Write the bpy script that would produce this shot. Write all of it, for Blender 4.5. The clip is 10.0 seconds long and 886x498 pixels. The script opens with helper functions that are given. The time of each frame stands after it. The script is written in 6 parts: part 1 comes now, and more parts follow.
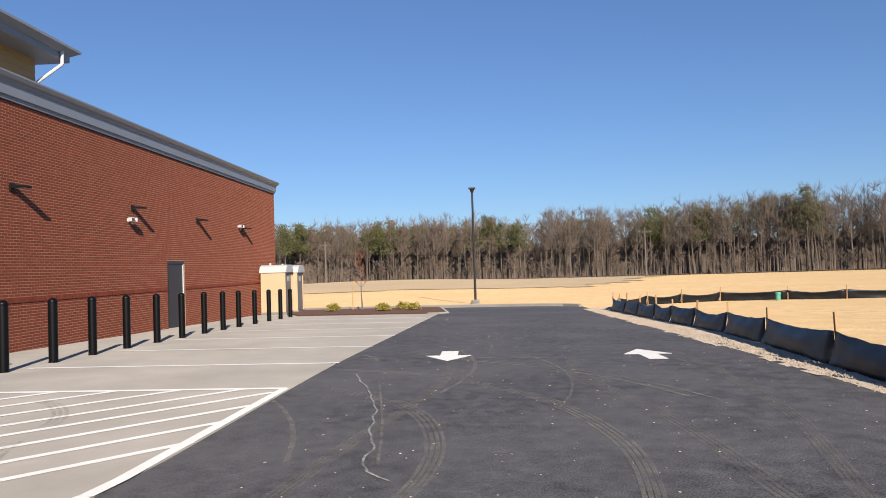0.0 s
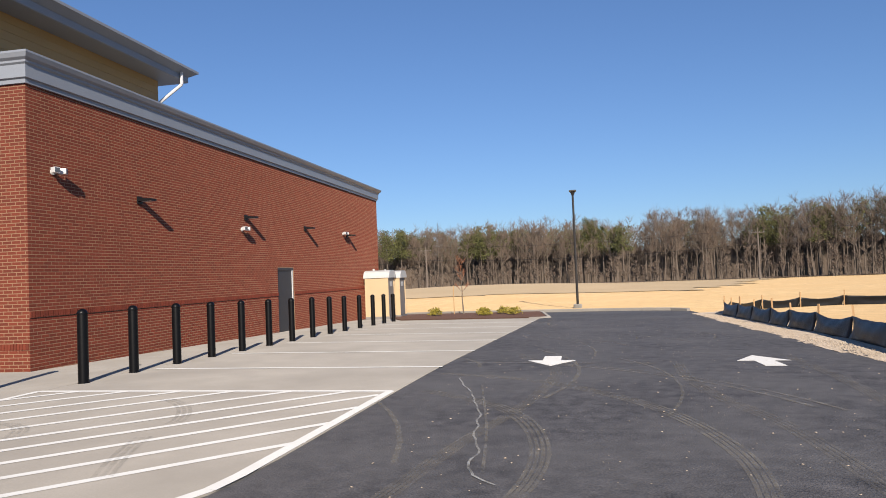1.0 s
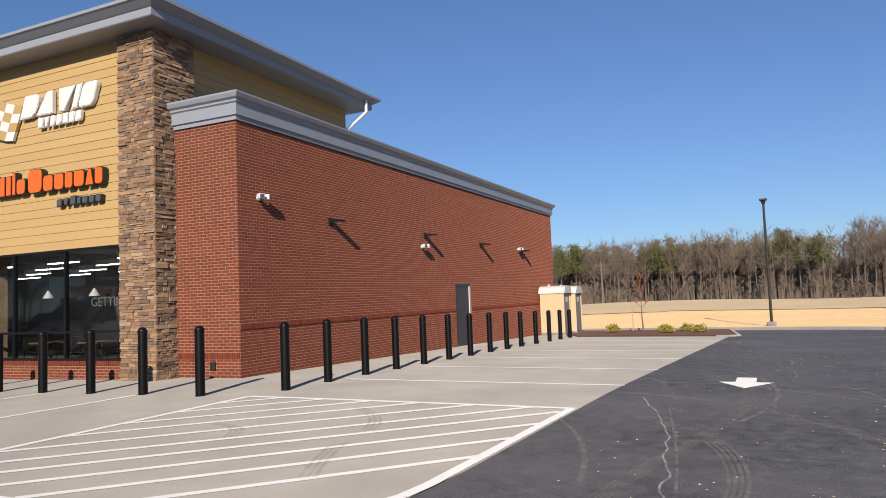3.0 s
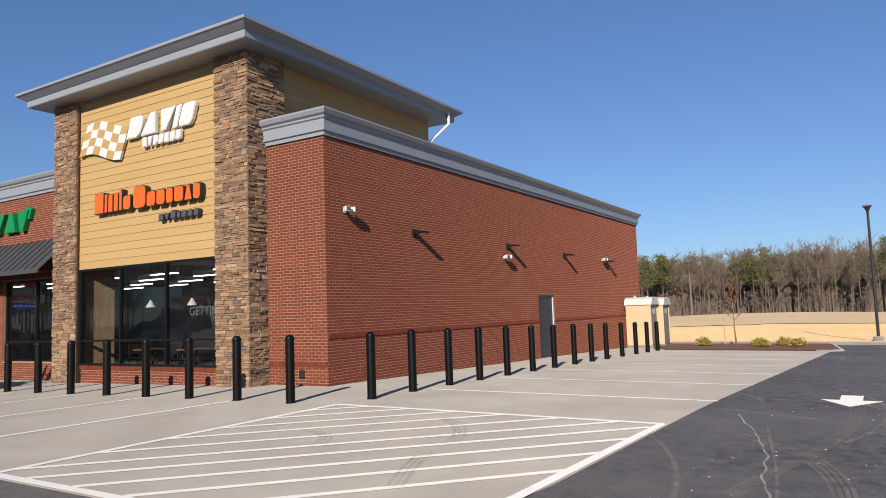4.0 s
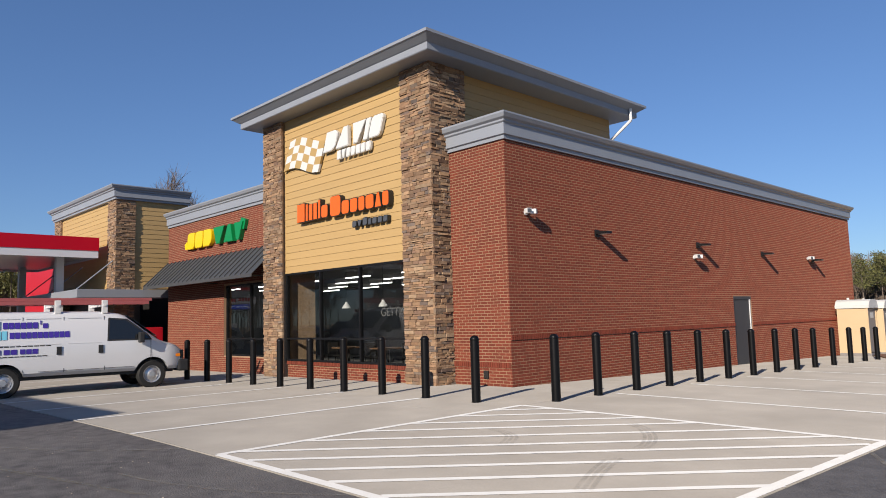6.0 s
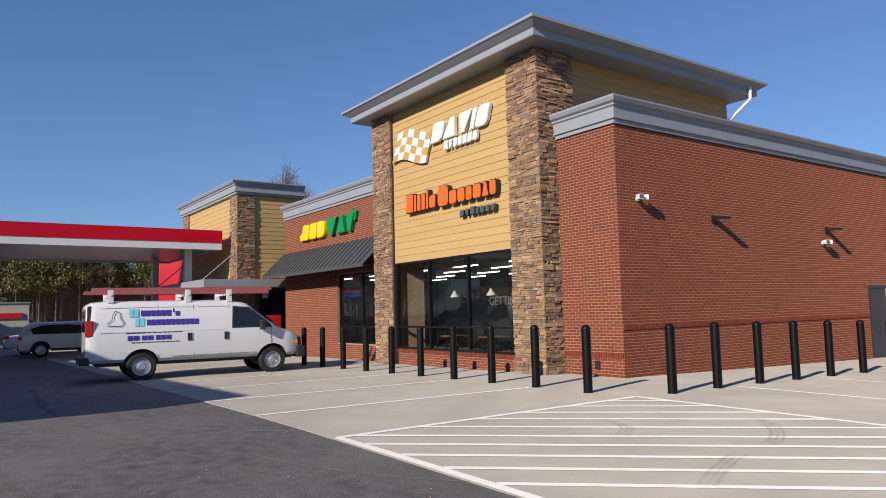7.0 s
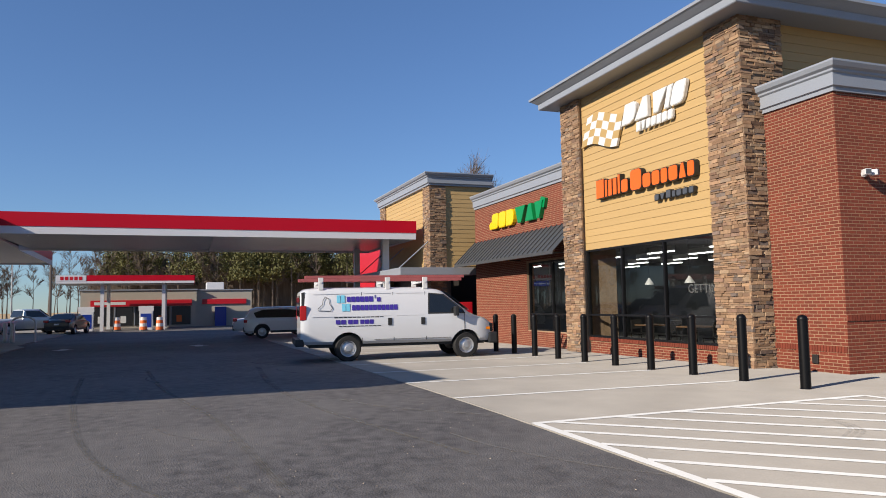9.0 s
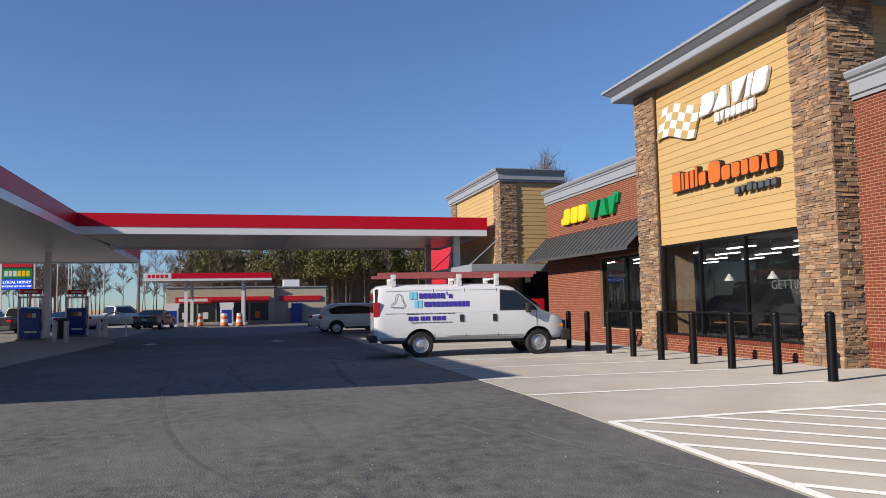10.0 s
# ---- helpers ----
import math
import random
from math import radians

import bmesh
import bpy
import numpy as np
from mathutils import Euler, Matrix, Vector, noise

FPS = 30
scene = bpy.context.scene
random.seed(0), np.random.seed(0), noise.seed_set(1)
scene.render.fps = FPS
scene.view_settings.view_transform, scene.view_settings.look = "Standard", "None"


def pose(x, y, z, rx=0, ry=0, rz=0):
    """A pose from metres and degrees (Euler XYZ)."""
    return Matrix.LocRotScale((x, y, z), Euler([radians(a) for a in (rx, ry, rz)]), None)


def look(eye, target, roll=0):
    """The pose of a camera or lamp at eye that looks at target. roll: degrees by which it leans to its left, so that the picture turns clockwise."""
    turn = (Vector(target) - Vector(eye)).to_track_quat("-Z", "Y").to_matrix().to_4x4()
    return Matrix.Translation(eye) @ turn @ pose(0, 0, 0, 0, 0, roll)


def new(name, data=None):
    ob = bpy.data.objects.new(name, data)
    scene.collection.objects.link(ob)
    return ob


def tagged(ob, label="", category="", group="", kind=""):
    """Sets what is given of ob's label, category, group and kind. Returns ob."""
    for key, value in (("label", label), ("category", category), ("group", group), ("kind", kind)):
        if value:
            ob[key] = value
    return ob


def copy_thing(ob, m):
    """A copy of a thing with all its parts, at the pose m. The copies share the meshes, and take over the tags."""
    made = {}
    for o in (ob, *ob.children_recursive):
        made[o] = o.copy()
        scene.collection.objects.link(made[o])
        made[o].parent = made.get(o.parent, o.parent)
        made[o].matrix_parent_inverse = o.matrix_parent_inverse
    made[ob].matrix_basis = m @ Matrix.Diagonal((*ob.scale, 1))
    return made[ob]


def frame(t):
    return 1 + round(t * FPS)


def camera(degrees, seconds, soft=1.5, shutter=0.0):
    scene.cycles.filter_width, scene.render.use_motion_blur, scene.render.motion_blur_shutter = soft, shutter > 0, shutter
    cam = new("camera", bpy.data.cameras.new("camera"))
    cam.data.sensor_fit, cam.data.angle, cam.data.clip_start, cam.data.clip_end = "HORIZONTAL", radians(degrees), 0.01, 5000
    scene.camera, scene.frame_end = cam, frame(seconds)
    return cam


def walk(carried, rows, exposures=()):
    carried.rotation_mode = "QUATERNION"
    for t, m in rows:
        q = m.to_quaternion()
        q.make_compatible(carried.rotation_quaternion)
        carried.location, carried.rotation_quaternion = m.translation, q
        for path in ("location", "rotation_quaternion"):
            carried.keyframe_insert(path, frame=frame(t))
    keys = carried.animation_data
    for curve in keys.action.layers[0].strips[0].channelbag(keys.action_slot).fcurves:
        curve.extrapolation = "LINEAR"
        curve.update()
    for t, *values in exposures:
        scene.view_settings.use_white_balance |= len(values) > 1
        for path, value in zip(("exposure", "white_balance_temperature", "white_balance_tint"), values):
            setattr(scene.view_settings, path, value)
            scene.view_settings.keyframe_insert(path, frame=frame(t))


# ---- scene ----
cam = camera(64.4, 10.0, soft=0.95)
PATH = [
    (0, (10.37, -11.727, 1.547), (10.274, -9.73, 1.597), -1.8),
    (0.5, (10.359, -11.726, 1.534), (10.117, -9.742, 1.597), -2.0),
    (1, (10.35, -11.738, 1.544), (9.974, -9.776, 1.617), -2.3),
    (1.5, (10.345, -11.742, 1.542), (9.842, -9.808, 1.628), -2.4),
    (2, (10.325, -11.77, 1.545), (9.706, -9.871, 1.645), -2.4),
    (2.5, (10.303, -11.787, 1.548), (9.572, -9.929, 1.665), -2.4),
    (4, (10.264, -11.839, 1.559), (9.225, -10.139, 1.734), -2.0),
    (4.5, (10.256, -11.849, 1.554), (9.12, -10.214, 1.745), -1.9),
    (5, (10.256, -11.856, 1.55), (9.025, -10.292, 1.75), -1.8),
    (6.5, (10.241, -11.901, 1.55), (8.708, -10.63, 1.737), -1.5),
    (7, (10.203, -11.924, 1.548), (8.578, -10.772, 1.722), -1.4),
    (7.5, (10.176, -11.931, 1.534), (8.47, -10.9, 1.698), -1.2),
    (8, (10.166, -11.949, 1.539), (8.393, -11.038, 1.695), -1.2),
    (8.5, (10.147, -11.989, 1.539), (8.319, -11.192, 1.691), -1.1),
    (9, (10.145, -12.012, 1.534), (8.273, -11.324, 1.685), -1.0),
    (9.5, (10.169, -12.031, 1.536), (8.265, -11.439, 1.685), -1.1),
    (10, (10.143, -12.036, 1.535), (8.211, -11.539, 1.68), -1.0),
]
walk(cam, [(t, look(eye, target, roll)) for t, eye, target, roll in PATH], exposures=[(0, 0.30, 6500, 12), (2.5, 0.22, 6500, 12), (6.5, 0.24, 6500, 12), (8.0, 0.34, 6500, 11), (10.0, 0.40, 6500, 11)])
import itertools

TAU = 2 * math.pi

# world and sun: a low winter sun from behind the camera
SUN_AZ, SUN_EL = math.atan2(0.30, 1.0), radians(24.4)
sun_from = Vector((math.sin(SUN_AZ) * math.cos(SUN_EL), -math.cos(SUN_AZ) * math.cos(SUN_EL), math.sin(SUN_EL)))
sun = new("sun", bpy.data.lights.new("sun", "SUN"))
sun.data.energy, sun.data.angle, sun.data.color = 5.1, radians(0.5), (1.0, 0.9, 0.76)
sun.matrix_world = look(sun_from * 60, (0, 0, 0))
world = bpy.data.worlds.new("world")
scene.world = world
world.use_nodes = True
_n = world.node_tree.nodes
_sky = _n.new("ShaderNodeTexSky")
_sky.sky_type, _sky.sun_disc = "NISHITA", False
_sky.sun_elevation, _sky.sun_rotation = SUN_EL, math.pi - SUN_AZ
_sky.air_density, _sky.dust_density, _sky.ozone_density = 1.0, 0.0, 1.0
_flat = _n.new("ShaderNodeGamma")
_flat.inputs["Gamma"].default_value = 0.8
_blue = _n.new("ShaderNodeMixRGB")
_blue.blend_type = "MULTIPLY"
_blue.inputs[0].default_value, _blue.inputs[2].default_value = 1.0, (0.45, 0.655, 1.0, 1.0)
world.node_tree.links.new(_sky.outputs[0], _flat.inputs["Color"])
world.node_tree.links.new(_flat.outputs[0], _blue.inputs[1])
world.node_tree.links.new(_blue.outputs[0], _n["Background"].inputs[0])
_n["Background"].inputs[1].default_value = 0.127


# ---- materials ----
def material(name, base, rough=0.6, metal=0.0, vary=0.12, scale=6.0, fine=90.0, bump=0.15, pieces=0.0, stain=None, stain_scale=0.5,
             stain_at=0.55, spec=0.5, stretch=(1, 1, 1), coat=0.0):
    """A node material: a base colour with variation at two scales, per-piece tone, optional stains, and fine relief."""
    m = bpy.data.materials.new(name)
    m.use_nodes = True
    t, nodes = m.node_tree, m.node_tree.nodes
    b = nodes["Principled BSDF"]
    link = t.links.new
    co = nodes.new("ShaderNodeTexCoord")
    mp = nodes.new("ShaderNodeMapping")
    mp.inputs["Scale"].default_value = stretch
    link(co.outputs["Object"], mp.inputs[0])
    big, small = nodes.new("ShaderNodeTexNoise"), nodes.new("ShaderNodeTexNoise")
    for tex, s, d in ((big, scale, 4), (small, fine, 2)):
        tex.inputs["Scale"].default_value, tex.inputs["Detail"].default_value = s, d
        link(mp.outputs[0], tex.inputs["Vector"])
    add = nodes.new("ShaderNodeMath")
    add.operation = "ADD"
    link(big.outputs["Fac"], add.inputs[0])
    link(small.outputs["Fac"], add.inputs[1])
    value = nodes.new("ShaderNodeMapRange")
    value.inputs["From Min"].default_value, value.inputs["From Max"].default_value = 0.6, 1.4
    value.inputs["To Min"].default_value, value.inputs["To Max"].default_value = 1 - vary, 1 + vary
    link(add.outputs[0], value.inputs["Value"])
    hsv = nodes.new("ShaderNodeHueSaturation")
    hsv.inputs["Color"].default_value = (*base, 1)
    tone = value.outputs[0]
    if pieces:
        geo, info = nodes.new("ShaderNodeNewGeometry"), nodes.new("ShaderNodeObjectInfo")
        both, wrap = nodes.new("ShaderNodeMath"), nodes.new("ShaderNodeMath")
        both.operation, wrap.operation = "ADD", "FRACT"
        link(geo.outputs["Random Per Island"], both.inputs[0])
        link(info.outputs["Random"], both.inputs[1])
        link(both.outputs[0], wrap.inputs[0])
        span, mul = nodes.new("ShaderNodeMapRange"), nodes.new("ShaderNodeMath")
        span.inputs["To Min"].default_value, span.inputs["To Max"].default_value = 1 - pieces, 1 + pieces
        mul.operation = "MULTIPLY"
        link(wrap.outputs[0], span.inputs["Value"])
        link(span.outputs[0], mul.inputs[0])
        link(tone, mul.inputs[1])
        tone = mul.outputs[0]
    link(tone, hsv.inputs["Value"])
    colour = hsv.outputs[0]
    if stain:
        st = nodes.new("ShaderNodeTexNoise")
        st.inputs["Scale"].default_value, st.inputs["Detail"].default_value, st.inputs["Roughness"].default_value = stain_scale, 6, 0.62
        link(mp.outputs[0], st.inputs["Vector"])
        ramp, mix = nodes.new("ShaderNodeMapRange"), nodes.new("ShaderNodeMixRGB")
        ramp.inputs["From Min"].default_value, ramp.inputs["From Max"].default_value = stain_at - 0.12, stain_at + 0.15
        link(st.outputs["Fac"], ramp.inputs["Value"])
        link(ramp.outputs[0], mix.inputs[0])
        link(colour, mix.inputs[1])
        mix.inputs[2].default_value = (*stain, 1)
        colour = mix.outputs[0]
    link(colour, b.inputs["Base Color"])
    b.inputs["Diffuse Roughness"].default_value = 1.0 if rough > 0.8 else 0.0
    b.inputs["Roughness"].default_value, b.inputs["Metallic"].default_value = rough, metal
    b.inputs["Specular IOR Level"].default_value, b.inputs["Coat Weight"].default_value = spec, coat
    if bump:
        bp = nodes.new("ShaderNodeBump")
        bp.inputs["Strength"].default_value, bp.inputs["Distance"].default_value = bump, 0.01
        link(add.outputs[0], bp.inputs["Height"])
        link(bp.outputs[0], b.inputs["Normal"])
    return m


def hues(m, stops):
    """Gives a pieces material a range of colours from piece to piece, in place of its single base colour."""
    t, nodes = m.node_tree, m.node_tree.nodes
    ramp = nodes.new("ShaderNodeValToRGB")
    ramp.color_ramp.interpolation = "LINEAR"
    while len(ramp.color_ramp.elements) < len(stops):
        ramp.color_ramp.elements.new(0.5)
    for e, (at, c) in zip(ramp.color_ramp.elements, stops):
        e.position, e.color = at, (*c, 1)
    wrap = next(n for n in nodes if n.bl_idname == "ShaderNodeMath" and n.operation == "FRACT")
    again, fr = nodes.new("ShaderNodeMath"), nodes.new("ShaderNodeMath")
    again.operation, fr.operation = "MULTIPLY", "FRACT"
    again.inputs[1].default_value = 7.31
    t.links.new(wrap.outputs[0], again.inputs[0])
    t.links.new(again.outputs[0], fr.inputs[0])
    t.links.new(fr.outputs[0], ramp.inputs[0])
    t.links.new(ramp.outputs[0], next(n for n in nodes if n.bl_idname == "ShaderNodeHueSaturation").inputs["Color"])
    return m


def emitter(name, colour, strength):
    m = bpy.data.materials.new(name)
    m.use_nodes = True
    b = m.node_tree.nodes["Principled BSDF"]
    b.inputs["Base Color"].default_value = (*colour, 1)
    b.inputs["Emission Color"].default_value, b.inputs["Emission Strength"].default_value = (*colour, 1), strength
    return m


def glass(name, tint=(0.75, 0.8, 0.8), clear=0.6):
    """Tinted window glass: partly see-through, with a mirror-like gloss."""
    m = bpy.data.materials.new(name)
    m.use_nodes = True
    t, nodes = m.node_tree, m.node_tree.nodes
    nodes.remove(nodes["Principled BSDF"])
    tr, gl, fr, mix = (nodes.new("ShaderNode" + k) for k in ("BsdfTransparent", "BsdfGlossy", "Fresnel", "MixShader"))
    tr.inputs[0].default_value = (*[c * clear for c in tint], 1)
    gl.inputs["Roughness"].default_value = 0.0
    fr.inputs[0].default_value = 1.55
    for a, i in ((fr, 0), (tr, 1), (gl, 2)):
        t.links.new(a.outputs[0], mix.inputs[i])
    t.links.new(mix.outputs[0], nodes["Material Output"].inputs[0])
    return m


BRICK = material("red_brick", (0.162, 0.031, 0.0142), 0.85, vary=0.08, scale=9, fine=160, bump=0.2, pieces=0.16)
MORTAR = material("buff_mortar", (0.315, 0.195, 0.118), 0.95, vary=0.12, scale=3, fine=120, bump=0.2)
STONE = hues(material("ledger_stone", (0.33, 0.2, 0.12), 0.9, vary=0.28, scale=11, fine=70, bump=0.6, pieces=0.3),
             [(0.0, (0.235, 0.138, 0.08)), (0.3, (0.32, 0.205, 0.12)), (0.55, (0.185, 0.112, 0.074)), (0.75, (0.345, 0.24, 0.15)), (0.9, (0.145, 0.115, 0.1)), (1.0, (0.275, 0.155, 0.092))])
SIDING = material("yellow_lap_siding", (0.43, 0.285, 0.118), 0.6, vary=0.05, scale=2, fine=60, bump=0.1, pieces=0.03, stretch=(0.2, 0.2, 3))
GREY_TRIM = material("grey_painted_trim", (0.25, 0.27, 0.305), 0.42, vary=0.06, scale=1.5, fine=30, bump=0.04)
GREY_SOFFIT = material("grey_soffit", (0.34, 0.33, 0.32), 0.6, vary=0.05, scale=2, bump=0.05)
DARK_METAL = material("dark_bronze_metal", (0.035, 0.032, 0.03), 0.4, metal=0.3, vary=0.15, bump=0.04)
ROOFING = material("grey_membrane_roof", (0.4, 0.4, 0.4), 0.8, vary=0.2, scale=0.8)
BLACK_PLASTIC = material("black_plastic_sleeve", (0.004, 0.004, 0.0045), 0.38, vary=0.25, scale=5, fine=60, bump=0.05, spec=0.25)
CONCRETE = material("new_concrete", (0.287, 0.266, 0.235), 0.85, vary=0.13, scale=1.2, fine=60, bump=0.12, stain=(0.237, 0.219, 0.193), stain_scale=0.45, stain_at=0.54)
ASPHALT = material("fresh_asphalt", (0.112, 0.103, 0.0965), 0.8, vary=0.75, scale=5, fine=60, bump=0.8, stain=(0.165, 0.153, 0.14), stain_scale=0.33, stain_at=0.56)
PAINT = material("white_road_paint", (0.51, 0.51, 0.5), 0.85, vary=0.08, scale=4, fine=90, stain=(0.45, 0.44, 0.42), stain_scale=2.2, stain_at=0.72)
STRAW = material("straw_covered_soil", (0.53, 0.37, 0.185), 0.95, vary=0.3, scale=1.6, fine=14, bump=1.0, stain=(0.5, 0.335, 0.158), stain_scale=0.12, stain_at=0.54)
DRY_GRASS = material("dry_brown_field", (0.36, 0.272, 0.165), 0.95, vary=0.16, scale=0.2, fine=5, bump=0.4, stain=(0.31, 0.24, 0.146), stain_scale=0.05)
GRAVEL = material("pale_gravel", (0.42, 0.345, 0.265), 0.95, vary=0.4, scale=14, fine=60, bump=0.8)
MULCH = material("brown_mulch", (0.085, 0.042, 0.026), 0.95, vary=0.4, scale=12, fine=60, bump=0.9)
WHITE_METAL = material("white_painted_metal", (0.64, 0.64, 0.64), 0.35, vary=0.04, scale=2, bump=0.03)
RED_FASCIA = material("glossy_red_fascia", (0.50, 0.0015, 0.016), 0.4, vary=0.04, scale=1, bump=0.02, spec=0.3)
WHITE_FASCIA = material("glossy_white_fascia", (0.66, 0.66, 0.68), 0.25, vary=0.03, scale=1, bump=0.02)
GLASS = glass("window_glass", clear=0.8)
BARK = material("grey_brown_bark", (0.175, 0.138, 0.108), 0.95, vary=0.4, scale=3, fine=20, bump=0.3)
TWIG = hues(material("bare_twigs", (0.16, 0.118, 0.09), 0.95, vary=0.25, scale=0.25, fine=3, bump=0.0, pieces=0.3), [(0.0, (0.155, 0.12, 0.095)), (0.35, (0.19, 0.145, 0.105)), (0.6, (0.165, 0.105, 0.075)), (0.85, (0.185, 0.15, 0.125)), (1.0, (0.13, 0.1, 0.08))])
PINE = material("pine_needles", (0.1, 0.1, 0.03), 0.8, vary=0.35, scale=1.2, fine=20, bump=0.0, pieces=0.5)
FENCE_CLOTH = material("black_silt_cloth", (0.014, 0.014, 0.015), 0.42, vary=0.3, scale=6, fine=200, bump=0.3)
STAKE = material("raw_pine_stake", (0.50, 0.30, 0.14), 0.8, vary=0.15, scale=4, fine=60, stretch=(4, 4, 0.5))


# ---- mesh helpers ----
def finish(name, bm, mat, parent=None, label="", smooth=False):
    me = bpy.data.meshes.new(name)
    bm.to_mesh(me)
    bm.free()
    for m in (mat if isinstance(mat, (list, tuple)) else [mat]):
        me.materials.append(m)
    if smooth:
        me.polygons.foreach_set("use_smooth", [True] * len(me.polygons))
        me.set_sharp_from_angle(angle=radians(38))
    ob = new(name, me)
    if parent:
        ob.parent = parent
    if label:
        ob["label"] = label
    return ob


def part(name, bm, mat, parent, label="", smooth=False):
    return finish(name, bm, mat, parent, label, smooth)


def thing(name, at=(0, 0, 0), turn=0.0, label="", category="", group="", kind=""):
    ob = new(name)
    ob.empty_display_size = 0.2
    ob.matrix_basis = pose(*at, 0, 0, turn)
    return tagged(ob, label, category, group, kind)


def box(bm, x0, x1, y0, y1, z0, z1, bevel=0.0):
    m = Matrix.LocRotScale(((x0 + x1) / 2, (y0 + y1) / 2, (z0 + z1) / 2), None, (abs(x1 - x0), abs(y1 - y0), abs(z1 - z0)))
    made = bmesh.ops.create_cube(bm, size=1, matrix=m)
    if bevel:
        edges = {e for v in made["verts"] for e in v.link_edges}
        bmesh.ops.bevel(bm, geom=list(edges), offset=bevel, segments=2, affect="EDGES", profile=0.6)
    return bm


def abox(*a, bevel=0.0):
    return box(bmesh.new(), *a, bevel=bevel)


def rod(bm, a, b, r0, r1=None, n=10, caps=True):
    a, b = Vector(a), Vector(b)
    d = b - a
    m = Matrix.Translation((a + b) / 2) @ d.to_track_quat("Z", "Y").to_matrix().to_4x4()
    bmesh.ops.create_cone(bm, cap_ends=caps, segments=n, radius1=r0, radius2=r0 if r1 is None else r1, depth=d.length, matrix=m)
    return bm


def turned(profile, n=20, bm=None, m=None):
    """A solid of revolution about z from (radius, height) pairs."""
    bm = bm or bmesh.new()
    rings = []
    for r, z in profile:
        if r < 1e-5:
            rings.append([bm.verts.new((0, 0, z))])
        else:
            rings.append([bm.verts.new((r * math.cos(TAU * k / n), r * math.sin(TAU * k / n), z)) for k in range(n)])
    for a, b in zip(rings, rings[1:]):
        for k in range(n):
            q = [a[k % len(a)], a[(k + 1) % len(a)], b[(k + 1) % len(b)], b[k % len(b)]]
            q = list(dict.fromkeys(q))
            if len(q) > 2:
                bm.faces.new(q)
    if m:
        bmesh.ops.transform(bm, matrix=m, verts=[v for r in rings for v in r])
    return bm


def slab(outline, depth, bm=None, m=None):
    """A flat outline in x, z, given thickness along y (from y = 0 to y = depth)."""
    bm = bm or bmesh.new()
    front = [bm.verts.new((x, 0, z)) for x, z in outline]
    back = [bm.verts.new((x, depth, z)) for x, z in outline]
    bm.faces.new(front)
    bm.faces.new(back[::-1])
    n = len(front)
    for k in range(n):
        bm.faces.new([front[k], back[k], back[(k + 1) % n], front[(k + 1) % n]])
    bmesh.ops.recalc_face_normals(bm, faces=bm.faces)
    if m:
        bmesh.ops.transform(bm, matrix=m, verts=front + back)
    return bm


def from_lists(name, verts, faces, mat, parent=None, label="", indices=None):
    me = bpy.data.meshes.new(name)
    me.from_pydata(verts, [], faces)
    for m in (mat if isinstance(mat, (list, tuple)) else [mat]):
        me.materials.append(m)
    if indices is not None:
        me.polygons.foreach_set("material_index", indices)
    ob = new(name, me)
    if parent:
        ob.parent = parent
    if label:
        ob["label"] = label
    return ob


# ---- the lie of the land ----
def ramp(t):
    return 0.5 * (t + math.sqrt(t * t + 1))


def ground_z(x, y):
    """Paving falls gently behind the shop, towards the drive and along the front."""
    z = -0.0225 * (ramp(y + 0.5) - ramp(y - 25)) - 0.008 * (ramp(x - 2.5) - ramp(x - 16)) - 0.0105 * (ramp(-x - 0.3) - ramp(-x - 26))
    return z + 0.0225 * (ramp(0.5) - ramp(-25)) + 0.0105 * (ramp(-0.3) - ramp(-26)) + 0.008 * (ramp(-2.5) - ramp(-16))


def field_z(x, y):
    """Open ground: as the paving near by, then rolling down to the woods."""
    z = ground_z(x, y) - 0.05
    far = max(0.0, y - 27)
    z -= 0.009 * far
    z += 0.95 * math.exp(-((y - 92) / 26) ** 2 - ((x + 8) / 34) ** 2)
    if y > 20 or x > 15.5:
        z += 0.09 * noise.noise((x * 0.09, y * 0.09, 3)) + 0.03 * noise.noise((x * 0.5, y * 0.5, 7))
    return z


def sheet(name, xs, ys, lift, mat, height=ground_z, keep=None, parent=None, label=""):
    verts, index, faces = [], {}, []
    for i, x in enumerate(xs):
        for j, y in enumerate(ys):
            index[i, j] = len(verts)
            verts.append((x, y, height(x, y) + lift))
    for i in range(len(xs) - 1):
        for j in range(len(ys) - 1):
            if keep is None or keep((xs[i] + xs[i + 1]) / 2, (ys[j] + ys[j + 1]) / 2):
                faces.append((index[i, j], index[i + 1, j], index[i + 1, j + 1], index[i, j + 1]))
    ob = from_lists(name, verts, faces, mat, parent, label)
    ob.data.polygons.foreach_set("use_smooth", [True] * len(ob.data.polygons))
    return ob


def span(a, b, step):
    n = max(1, round(abs(b - a) / step))
    return [a + (b - a) * k / n for k in range(n + 1)]


def plate(name, outline, lift, thick, mat, parent=None, label=""):
    """A thin plate laid on the paving, from an outline in plan (anticlockwise)."""
    n = len(outline)
    verts = [(x, y, ground_z(x, y) + lift) for x, y in outline] + [(x, y, ground_z(x, y) + lift - thick) for x, y in outline]
    faces = [tuple(range(n))] + [(k, k + n, (k + 1) % n + n, (k + 1) % n) for k in range(n)]
    return from_lists(name, verts, faces, mat, parent, label)


